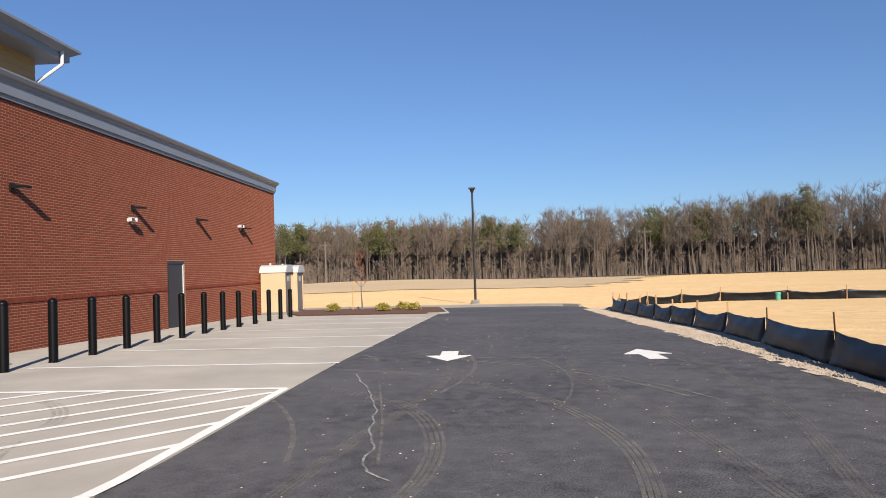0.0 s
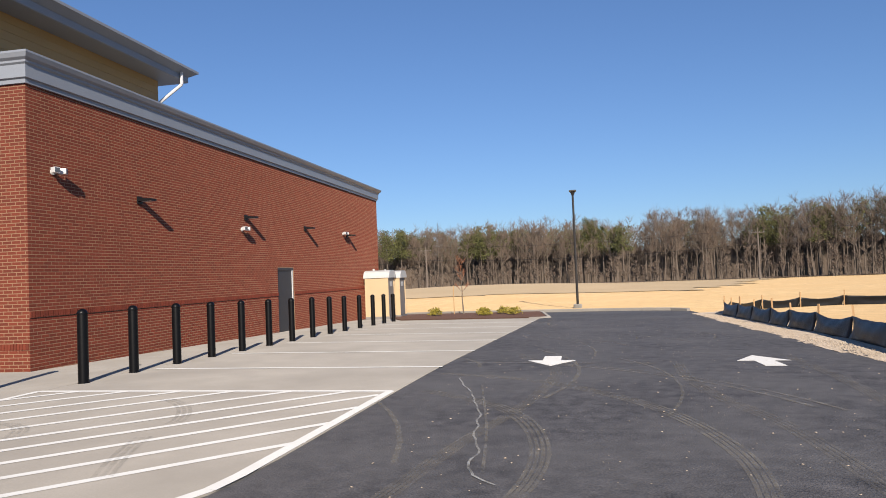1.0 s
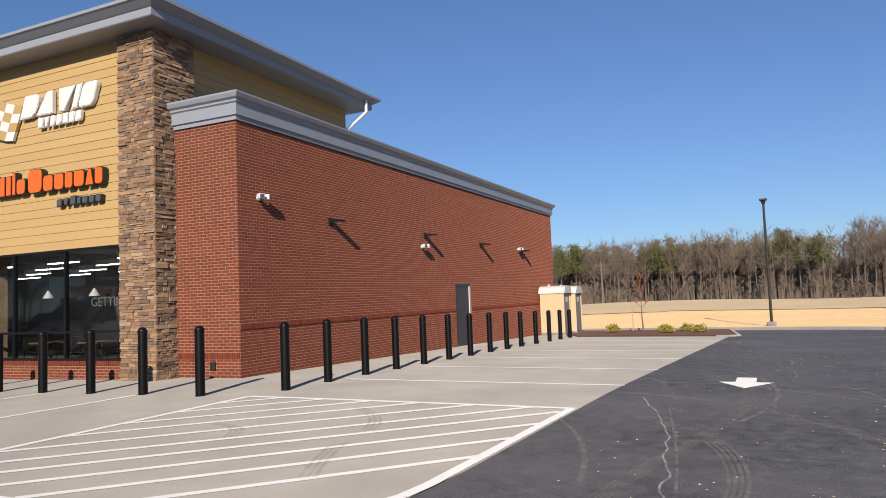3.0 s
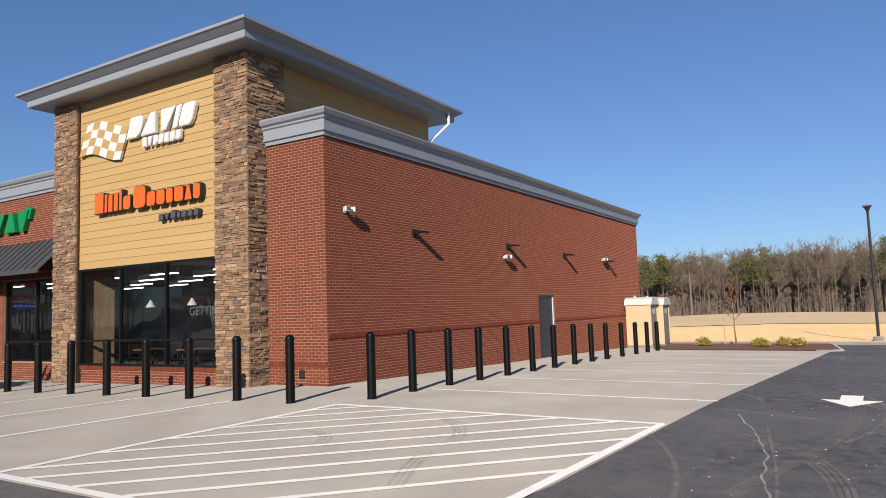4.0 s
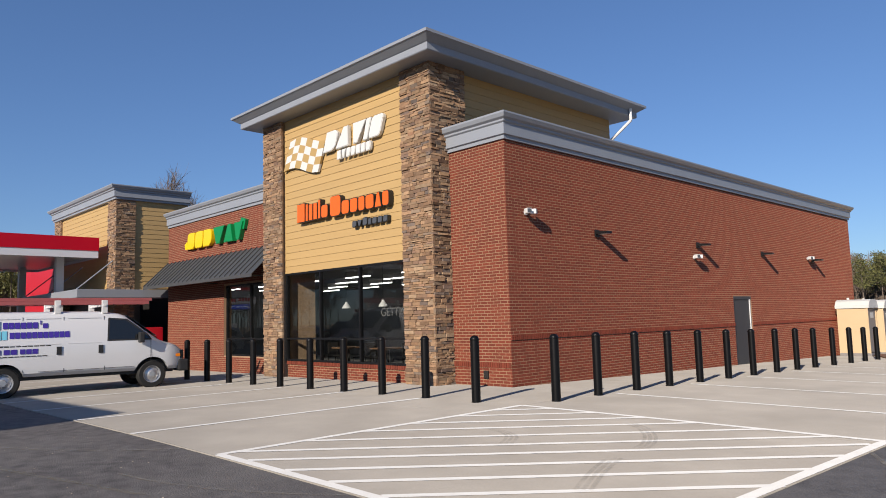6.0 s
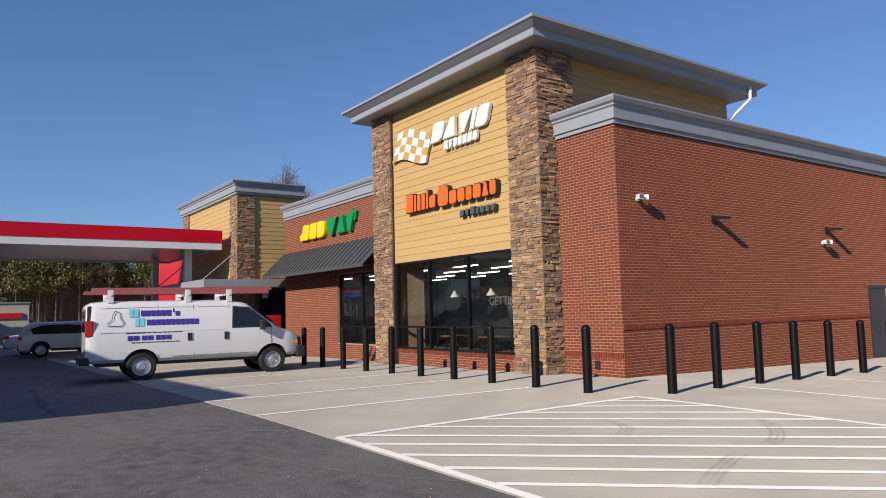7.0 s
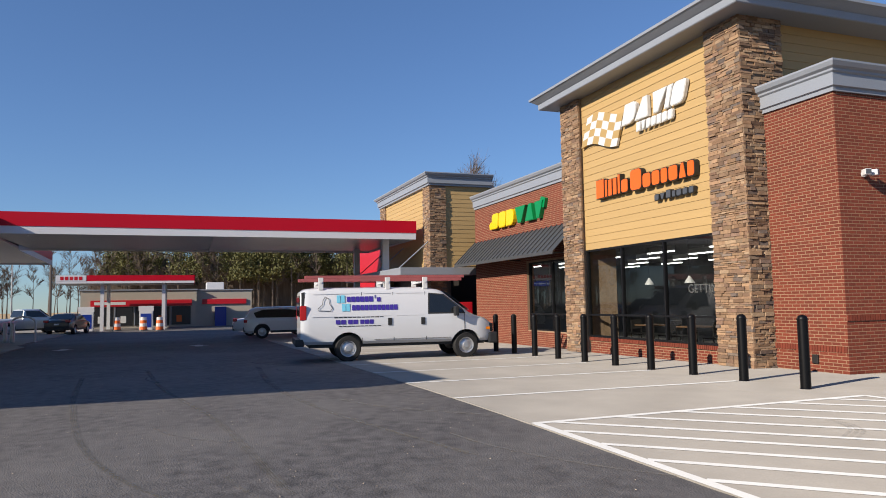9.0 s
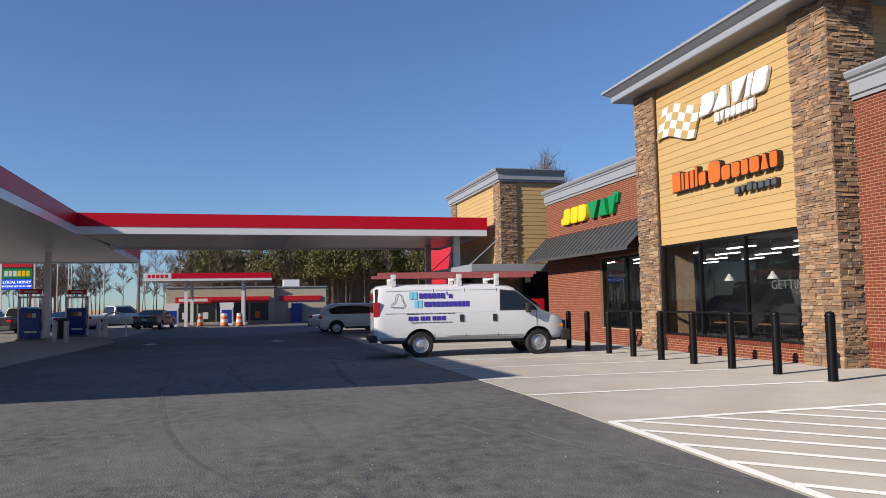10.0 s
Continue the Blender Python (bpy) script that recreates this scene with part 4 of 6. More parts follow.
part("red_panel", abox(-37.5, -30.2, -1.1, -0.6, -0.3, 6.3), RED_PANEL, shop, "red panel wall beside the entrance tower")

kiosk = thing("vending_kiosk", (-19.55, -0.35, ground_z(-19.5, -0.3)), 0, "bright red steel vending kiosk beside the shop entrance", "kiosk")
part("cabinet", abox(-0.6, 0.6, -0.4, 0.4, 0.0, 1.72, bevel=0.03), RED_PANEL, kiosk)
part("screen", abox(0.6, 0.612, -0.2, 0.1, 0.95, 1.35), SIGN_BLACK, kiosk)
part("base", abox(-0.58, 0.58, -0.38, 0.38, -0.05, 0.0), SIGN_BLACK, kiosk)

# ---- lamps and floodlights on the side wall ----
def wall_lamp(y, z):
    l = thing("wall_lamp", (0.012, y, z), 0, "small dark bronze wall-pack lamp on the brick", "lamp", "wall lamps on the brick side")
    part("back_plate", abox(0.0, 0.04, -0.09, 0.09, -0.09, 0.09, bevel=0.008), FRAME_BLACK, l)
    bm = bmesh.new()
    vs = [bm.verts.new(p) for p in ((0.03, -0.1, 0.05), (0.03, 0.1, 0.05), (0.4, 0.11, 0.02), (0.4, -0.11, 0.02), (0.03, -0.1, -0.03), (0.03, 0.1, -0.03), (0.4, 0.11, -0.03), (0.4, -0.11, -0.03))]
    for q in ((0, 3, 2, 1), (4, 5, 6, 7), (2, 3, 7, 6), (0, 1, 5, 4), (0, 4, 7, 3), (1, 2, 6, 5)):
        bm.faces.new([vs[i] for i in q])
    part("housing", bm, FRAME_BLACK, l)
    part("lens", abox(0.1, 0.36, -0.08, 0.08, -0.036, -0.031), WHITE_METAL, l)


for y, z in ((3.5, 3.63), (9.02, 3.61), (13.93, 3.55), (18.98, 3.51)):
    wall_lamp(y, z)


def flood(y, z):
    l = thing("security_light", (0.012, y, z), 0, "white twin-head security floodlight on the brick wall", "lamp", "security floodlights")
    part("base", turned([(0.0, 0.0), (0.06, 0.0), (0.06, 0.03), (0.0, 0.035)], 14, m=pose(0, 0, 0, 0, 90, 0)), WHITE_METAL, l)
    for s in (-1, 1):
        m = pose(0.12, s * 0.085, 0.015, 0, 0, s * 24)
        part("arm", rod(bmesh.new(), (0.02, 0, 0), (0.12, s * 0.08, 0.0), 0.016, n=8), WHITE_METAL, l)
        b_ = abox(-0.03, 0.12, -0.062, 0.062, -0.058, 0.058, bevel=0.012)
        bmesh.ops.transform(b_, matrix=m, verts=b_.verts)
        hd = part("head", b_, WHITE_METAL, l)
        b2 = abox(0.121, 0.126, -0.05, 0.05, -0.045, 0.045)
        bmesh.ops.transform(b2, matrix=m, verts=b2.verts)
        part("lens", b2, SIGN_GREY, hd)


for y, z in ((0.66, 3.93), (8.74, 3.22), (18.43, 3.56)):
    flood(y, z)

# downspout from the tower's eave
spout = thing("downspout", (0, 0, 0), 0, "white downspout elbowing from the eaves to the low roof", "pipe")
for a, b in (((-1.2, TB + 0.05, 8.0), (-1.2, TB + 0.05, 7.62)), ((-1.2, TB + 0.05, 7.62), (-1.87, TB - 0.35, 6.9)), ((-1.87, TB - 0.35, 6.9), (-1.87, TB - 0.35, 5.35))):
    part("pipe", rod(bmesh.new(), a, b, 0.048, n=8), WHITE_METAL, spout)

# small dark box standing in for a bollard's shadow on the brick
shade_box = thing("hose_box", (-0.75, -0.015, 0.26), 0, "small dark box on the brick wall where a bollard's shadow falls", "fixture")
part("box", abox(-0.07, 0.07, -0.03, 0.02, -0.09, 0.09, bevel=0.01), DARK_METAL, shade_box)

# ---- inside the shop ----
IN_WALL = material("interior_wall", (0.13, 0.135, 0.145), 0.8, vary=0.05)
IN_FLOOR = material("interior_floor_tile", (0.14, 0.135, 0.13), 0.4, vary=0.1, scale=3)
TUBE = emitter("ceiling_tube", (1.0, 0.97, 0.9), 6.0)
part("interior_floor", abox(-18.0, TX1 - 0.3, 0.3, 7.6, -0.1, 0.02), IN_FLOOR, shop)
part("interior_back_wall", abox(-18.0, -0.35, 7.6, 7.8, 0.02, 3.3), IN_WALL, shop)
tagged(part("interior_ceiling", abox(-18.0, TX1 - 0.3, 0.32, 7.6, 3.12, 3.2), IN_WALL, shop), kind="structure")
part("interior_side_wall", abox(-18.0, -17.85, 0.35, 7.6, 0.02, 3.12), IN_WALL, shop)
for x in (-16.2, -13.4, -10.6, -7.8, -5.0):
    for y in (1.7, 3.3, 4.9, 6.5):
        tube = thing("ceiling_light", (x, y, 2.93), 0, "slim white ceiling strip light inside the shop", "lamp", "ceiling strip lights")
        part("diffuser", abox(-0.6, 0.6, -0.05, 0.05, 0.0, 0.03), TUBE, tube)
        part("housing", abox(-0.62, 0.62, -0.06, 0.06, 0.03, 0.19), WHITE_METAL, tube)
for x in (-7.6, -5.8, -4.0):
    pen = thing("pendant_lamp", (x, 1.1, 1.95), 0, "small white bell pendant lamp over a table", "lamp", "pendant lamps")
    part("shade", turned([(0.03, 0.2), (0.05, 0.15), (0.12, 0.05), (0.14, 0.0)], 16), WHITE_METAL, pen)
    part("cord", rod(bmesh.new(), (0, 0, 0.2), (0, 0, 1.17), 0.008, n=6), DARK_METAL, pen)
WOODTOP = material("brown_laminate", (0.16, 0.09, 0.05), 0.4, vary=0.15, stretch=(1, 6, 1))
for x in (-7.5, -5.6, -3.7):
    tb = thing("cafe_table", (x, 1.1, 0.02), 0, "small brown cafe table by the window", "table", "cafe tables")
    part("tabletop", abox(-0.38, 0.38, -0.38, 0.38, 0.71, 0.75, bevel=0.008), WOODTOP, tb)
    part("pedestal", rod(bmesh.new(), (0, 0, 0.03), (0, 0, 0.71), 0.035), DARK_METAL, tb)
    part("foot", abox(-0.25, 0.25, -0.25, 0.25, 0.0, 0.03), DARK_METAL, tb)
    for s in (-1, 1):
        ch = thing("cafe_chair", (x + s * 0.65, 1.1, 0.02), 90 * s, "black metal cafe chair beside a table", "chair", "cafe chairs")
        part("seat", abox(-0.2, 0.2, -0.2, 0.2, 0.43, 0.46, bevel=0.008), DARK_METAL, ch)
        part("backrest", abox(-0.19, 0.19, -0.21, -0.18, 0.6, 0.88, bevel=0.008), DARK_METAL, ch)
        for i, j in ((-1, -1), (1, -1), (-1, 1), (1, 1)):
            part("leg", rod(bmesh.new(), (i * 0.18, j * 0.19, 0.0), (i * 0.18, j * 0.19, 0.88 if j < 0 else 0.43), 0.012, n=6), DARK_METAL, ch)
counter = thing("service_counter", (-5.5, 4.6, 0.02), 0, "long pale service counter inside the shop", "counter")
part("counter_body", abox(-2.8, 2.8, -0.35, 0.35, 0.0, 0.98), WHITE_METAL, counter)
part("worktop", abox(-2.85, 2.85, -0.4, 0.4, 0.98, 1.02, bevel=0.008), WOODTOP, counter)
menu = thing("menu_board", (-5.5, 7.55, 2.3), 0, "dark menu board with pale panels on the back wall", "sign")
part("board", abox(-2.6, 2.6, -0.03, 0.04, -0.35, 0.35), SIGN_BLACK, menu)
for k in range(5):
    part("panel", abox(-2.5 + k * 1.02, -1.58 + k * 1.02, -0.04, -0.031, -0.28, 0.28), SIGN_ORANGE if k % 2 else SIGN_WHITE, menu)


# ---- vehicles ----
TYRE = material("black_tyre_rubber", (0.012, 0.012, 0.012), 0.75, vary=0.2, bump=0.2)
RIM = material("steel_wheel", (0.55, 0.55, 0.56), 0.32, metal=0.7, vary=0.08)
CAR_GLASS = material("dark_car_glass", (0.012, 0.014, 0.016), 0.06, vary=0.02, bump=0.0, coat=0.5)
TRIM_BLACK = material("black_trim_plastic", (0.02, 0.02, 0.021), 0.55, vary=0.15)
TAIL_RED = material("red_tail_lens", (0.42, 0.01, 0.012), 0.2, vary=0.05, bump=0)
AMBER = material("amber_lens", (0.7, 0.2, 0.01), 0.2, vary=0.05, bump=0)
PURPLE = material("purple_vinyl", (0.055, 0.03, 0.30), 0.4, vary=0.03, bump=0)
SKYBLUE = material("light_blue_vinyl", (0.18, 0.55, 0.72), 0.4, vary=0.03, bump=0)
LADDER_RED = material("faded_red_fibreglass", (0.33, 0.085, 0.085), 0.6, vary=0.15, scale=4)


def car_paint(name, base, metal=0.0):
    return material(name, base, 0.3, metal=metal, vary=0.02, scale=1, bump=0.0, coat=0.7)


def interp(pairs, t):
    for (a, u), (b, v) in itertools.pairwise(pairs):
        if t <= b:
            return u + (v - u) * max(0.0, min(1.0, (t - a) / (b - a) if b > a else 0))
    return pairs[-1][1]


def cut(ob, cutters):
    """Cuts shapes out of a mesh object for good, and removes the cutters."""
    for c in cutters:
        md = ob.modifiers.new("cut", "BOOLEAN")
        md.object, md.operation, md.solver = c, "DIFFERENCE", "EXACT"
    bpy.context.view_layer.update()
    me = bpy.data.meshes.new_from_object(ob.evaluated_get(bpy.context.evaluated_depsgraph_get()))
    ob.modifiers.clear()
    ob.data = me
    for c in cutters:
        bpy.data.objects.remove(c)


def section(y, top, half, bottom, belt, tumble):
    """Right half of a body's cross-section at y, from the sill to the roof's middle."""
    zt, hw, zb = interp(top, y), interp(half, y), interp(bottom, y)
    over = max(0.0, zt - belt)
    ins = tumble * over
    zs = min(belt, zt - 0.10)
    return [(0.0, zb), (hw - 0.10, zb), (hw - 0.02, zb + 0.08), (hw, zb + 0.30 * (zs - zb)), (hw, zs - 0.12), (hw - 0.015, zs), (hw - 0.02 - ins * 0.85, zt - 0.13 if over > 0.2 else zs + 0.02),
            (hw - 0.07 - ins, zt - 0.045), (hw - 0.17 - ins, zt - 0.008), (0.0, zt + 0.02)]


def car_body(name, ys_, top, half, bottom, belt, tumble, paint, parent, wheels, wr):
    bm = bmesh.new()
    rings = []
    for y in ys_:
        s = section(y, top, half, bottom, belt, tumble)
        loop = [(x, z) for x, z in s] + [(-x, z) for x, z in s[-2:0:-1]]
        rings.append([bm.verts.new((x, y, z)) for x, z in loop])
    n = len(rings[0])
    for a, b in itertools.pairwise(rings):
        for k in range(n):
            bm.faces.new((a[k], a[(k + 1) % n], b[(k + 1) % n], b[k]))
    bm.faces.new(rings[0][::-1])
    bm.faces.new(rings[-1])
    bmesh.ops.recalc_face_normals(bm, faces=bm.faces)
    body = part(name, bm, paint, parent, smooth=True)
    cutters = []
    for wy in wheels:
        c = bmesh.new()
        rod(c, (-1.4, wy, wr * 1.02), (1.4, wy, wr * 1.02), wr * 1.22, n=28)
        bmesh.ops.recalc_face_normals(c, faces=c.faces)
        cutters.append(finish("cutter", c, paint))
        cutters[-1].parent = parent
    cut(body, cutters)
    body.data.polygons.foreach_set("use_smooth", [True] * len(body.data.polygons))
    body.data.set_sharp_from_angle(angle=radians(32))
    part("wheel_well", abox(-0.78, 0.78, ys_[0] + 0.25, ys_[-1] - 0.25, 0.40, 0.75), TRIM_BLACK, parent)
    return body


def car_wheel(parent, x, y, r, w):
    wheel = new("wheel")
    wheel.parent, wheel.matrix_basis = parent, pose(x, y, r, 0, 90 if x > 0 else -90, 0)
    part("tyre", turned([(r * 0.62, -w / 2), (r * 0.9, -w / 2), (r * 0.985, -w * 0.36), (r, -w * 0.2), (r, w * 0.2), (r * 0.985, w * 0.36), (r * 0.9, w / 2), (r * 0.62, w / 2), (r * 0.6, w * 0.3)], 32), TYRE, wheel, smooth=True)
    rim = turned([(r * 0.61, w * 0.46), (r * 0.56, w * 0.44), (r * 0.53, w * 0.2), (r * 0.40, w * 0.30), (r * 0.24, w * 0.36), (r * 0.2, w * 0.48), (0.0, w * 0.49)], 32)
    for k in range(8):
        a = TAU * k / 8
        rod(rim, (r * 0.44 * math.cos(a), r * 0.44 * math.sin(a), w * 0.2), (r * 0.44 * math.cos(a), r * 0.44 * math.sin(a), w * 0.30), r * 0.055, n=8)
    part("rim", rim, RIM, wheel, "brushed steel rim", smooth=True)


def side_panel(name, pts, half, mat, parent, out=0.006, thick=0.004, both=True, belt=1.25, tumble=0.2, label=""):
    """A plate that follows the body's side; pts are (y, z) corners."""
    for s in ((1, -1) if both else (1,)):
        bm = bmesh.new()
        at = lambda y, z, o: (s * (half - (0.015 if z > belt - 0.07 else 0.0) - tumble * max(0.0, z - belt) + o), y, z)
        f1 = [bm.verts.new(at(y, z, out)) for y, z in pts]
        f0 = [bm.verts.new(at(y, z, out - thick)) for y, z in pts]
        n = len(pts)
        bm.faces.new(f1)
        bm.faces.new(f0[::-1])
        for k in range(n):
            bm.faces.new((f1[k], f1[(k + 1) % n], f0[(k + 1) % n], f0[k]))
        bmesh.ops.recalc_face_normals(bm, faces=bm.faces)
        part(name, bm, mat, parent, label)


def cross_panel(name, a, b, w0, w1, mat, parent, out=0.01):
    """A pane across the car from (y, z) a to (y, z) b, half-widths w0 and w1."""
    d = Vector((0, b[0] - a[0], b[1] - a[1])).normalized()
    nrm = Vector((1, 0, 0)).cross(d)
    bm = bmesh.new()
    vs = []
    for o in (out, out - 0.006):
        for x, (y, z) in ((-w0, a), (w0, a), (w1, b), (-w1, b)):
            vs.append(bm.verts.new(Vector((x, y, z)) + nrm * o))
    for q in ((0, 1, 2, 3), (7, 6, 5, 4), (0, 4, 5, 1), (1, 5, 6, 2), (2, 6, 7, 3), (3, 7, 4, 0)):
        bm.faces.new([vs[i] for i in q])
    bmesh.ops.recalc_face_normals(bm, faces=bm.faces)
    part(name, bm, mat, parent)


WHITE_PAINT = car_paint("white_van_paint", (0.62, 0.63, 0.65))
van = thing("cargo_van", (-10.12, -5.92, ground_z(-10, -6)), -5.5, "white cargo van with purple lettering and a roof-rack ladder", "van")
vt = [(-3.02, 1.95), (-2.9, 2.03), (-2.6, 2.075), (0.4, 2.075), (0.85, 2.03), (1.05, 1.96), (1.85, 1.33), (2.0, 1.25), (2.4, 1.13), (2.52, 1.02), (2.56, 0.95)]
vh = [(-3.02, 0.93), (-2.9, 0.98), (-1.5, 1.0), (1.3, 1.0), (2.2, 0.96), (2.45, 0.88), (2.56, 0.80)]
vb = [(-3.02, 0.50), (2.56, 0.48)]
car_body("body", [-3.02, -2.96, -2.9, -2.75, -2.5, -1.5, -0.5, 0.4, 0.7, 0.9, 1.05, 1.25, 1.45, 1.65, 1.85, 1.95, 2.05, 2.2, 2.35, 2.46, 2.52, 2.56], vt, vh, vb, 1.28, 0.2, WHITE_PAINT, van, (-1.715, 1.715), 0.37)
for x in (0.84, -0.84):
    for y in (-1.715, 1.715):
        car_wheel(van, x, y, 0.37, 0.25)
P = dict(belt=1.28, tumble=0.2)
side_panel("side_window", [(0.62, 1.33), (1.62, 1.33), (1.56, 1.42), (1.06, 1.82), (0.66, 1.86)], 1.0, CAR_GLASS, van, **P)
side_panel("window_seal", [(0.58, 1.29), (1.70, 1.29), (1.60, 1.44), (1.08, 1.86), (0.62, 1.90)], 1.0, TRIM_BLACK, van, out=0.003, **P)
for y in (0.52, -0.42, -1.32):
    side_panel("door_seam", [(y - 0.006, 0.56), (y + 0.006, 0.56), (y + 0.006, 1.94), (y - 0.006, 1.94)], 1.0, TRIM_BLACK, van, out=0.003, **P)
side_panel("door_seam", [(1.66, 0.7), (1.672, 0.7), (1.672, 1.28), (1.66, 1.28)], 1.0, TRIM_BLACK, van, out=0.003, **P)
side_panel("sill_seam", [(-0.98, 0.60), (1.25, 0.60), (1.25, 0.612), (-0.98, 0.612)], 1.0, TRIM_BLACK, van, out=0.003, **P)
for y in (0.40, -0.56):
    side_panel("door_handle", [(y - 0.03, 1.0), (y + 0.08, 1.0), (y + 0.08, 1.2), (y - 0.03, 1.2)], 1.0, TRIM_BLACK, van, out=0.02, thick=0.02, **P)
# pressed panel outlines in the sides
for y0, y1 in ((-2.72, -1.40), (-1.26, -0.50), (-0.34, 0.44)):
    for a in ([(y0, 1.26), (y1, 1.26), (y1, 1.275), (y0, 1.275)], [(y0, 1.90), (y1, 1.90), (y1, 1.91), (y0, 1.91)]):
        side_panel("pressed_edge", a, 1.0, WHITE_PAINT, van, out=0.008, thick=0.008, **P)
# vinyl: plain bars in the lettering's colours
for y0, y1, z0, z1, mt in ((-2.02, -1.78, 1.65, 1.86, SKYBLUE), (-1.88, -1.64, 1.41, 1.62, SKYBLUE), (-1.74, -0.98, 1.67, 1.82, PURPLE), (-0.95, -0.92, 1.76, 1.86, PURPLE), (-0.89, -0.76, 1.67, 1.79, PURPLE), (-1.60, -0.28, 1.43, 1.58, PURPLE),
                           (-2.06, -1.76, 1.05, 1.17, PURPLE), (-1.72, -1.42, 1.05, 1.17, PURPLE), (-1.38, -0.98, 1.05, 1.17, PURPLE), (-2.10, -0.70, 1.225, 1.25, TRIM_BLACK), (-1.98, -0.78, 0.985, 1.005, TRIM_BLACK)):
    n = max(1, round((y1 - y0) / 0.125))
    for k in range(n):
        a, b = y0 + (y1 - y0) * k / n, y0 + (y1 - y0) * (k + 0.84) / n
        side_panel("vinyl_bar", [(a, z0), (b, z0), (b, z1), (a, z1)], 1.0, mt, van, out=0.009, thick=0.003, both=False, **P)
# outline drawing on the rear panel, as a plain ring of bars
ring = [(-2.55, 1.44), (-2.2, 1.42), (-2.14, 1.5), (-2.22, 1.62), (-2.24, 1.76), (-2.34, 1.82), (-2.40, 1.72), (-2.42, 1.6), (-2.55, 1.48)]
for a, b in itertools.pairwise(ring):
    d = Vector((b[0] - a[0], b[1] - a[1])).normalized()
    s = Vector((-d.y, d.x)) * 0.008
    side_panel("vinyl_line", [(a[0] - s.x, a[1] - s.y), (b[0] - s.x, b[1] - s.y), (b[0] + s.x, b[1] + s.y), (a[0] + s.x, a[1] + s.y)], 1.0, SIGN_GREY, van, out=0.009, thick=0.003, both=False, **P)
part("rear_bumper", abox(-0.95, 0.95, -3.16, -2.92, 0.46, 0.66, bevel=0.03), TRIM_BLACK, van)
part("front_bumper", abox(-0.93, 0.93, 2.42, 2.70, 0.40, 0.72, bevel=0.05), TRIM_BLACK, van, "black plastic bumper")
part("grille", abox(-0.55, 0.55, 2.54, 2.60, 0.74, 1.0, bevel=0.015), TRIM_BLACK, van)
for s in (1, -1):
    part("headlight", abox(s * 0.58, s * 0.86, 2.36, 2.575, 0.74, 0.98, bevel=0.02), CAR_GLASS, van, "clear headlight")
    part("marker", abox(s * 0.82, s * 0.915, 2.32, 2.47, 0.80, 0.88, bevel=0.01), AMBER, van, "amber marker lens")
    part("tail_light", abox(s * 0.86, s * 0.985, -3.035, -2.86, 1.18, 1.58, bevel=0.02), TAIL_RED, van, "tall red tail lens")
    part("mirror", abox(s * 1.03, s * 1.22, 1.32, 1.45, 1.22, 1.50, bevel=0.03), TRIM_BLACK, van)
    part("rear_window", abox(s * 0.08, s * 0.74, -3.04, -3.0, 1.28, 1.86, bevel=0.01), CAR_GLASS, van)
side_panel("rear_quarter_trim", [(-3.0, 1.24), (-2.86, 1.24), (-2.90, 1.96), (-2.99, 1.94)], 0.965, TRIM_BLACK, van, out=0.01, **P)
cross_panel("windscreen", (1.84, 1.36), (1.10, 1.93), 0.82, 0.70, CAR_GLASS, van, out=-0.03)
for y in (-2.45, -0.55, 0.55):
    part("rack_bar", abox(-0.82, 0.82, y - 0.03, y + 0.03, 2.2, 2.25), WHITE_METAL, van)
    for s in (1, -1):
        part("rack_foot", abox(s * 0.72, s * 0.80, y - 0.07, y + 0.07, 2.02, 2.36, bevel=0.01), WHITE_METAL, van)
ladder = thing("extension_ladder", (-10.12, -5.92, ground_z(-10, -6)), -5.5, "faded red fibreglass extension ladder on a van's roof rack", "ladder")
for x in (0.62, 0.22, 0.58, 0.26):
    lift = 0.0 if x in (0.62, 0.22) else 0.09
    part("rail", abox(x - 0.018, x + 0.018, -3.05 + lift * 2, 1.7 + lift, 2.255 + lift, 2.335 + lift, bevel=0.006), LADDER_RED, ladder)
for k in range(15):
    part("rung", rod(bmesh.new(), (0.22, -2.9 + 0.31 * k, 2.3), (0.62, -2.9 + 0.31 * k, 2.3), 0.016, n=8), RIM, ladder)


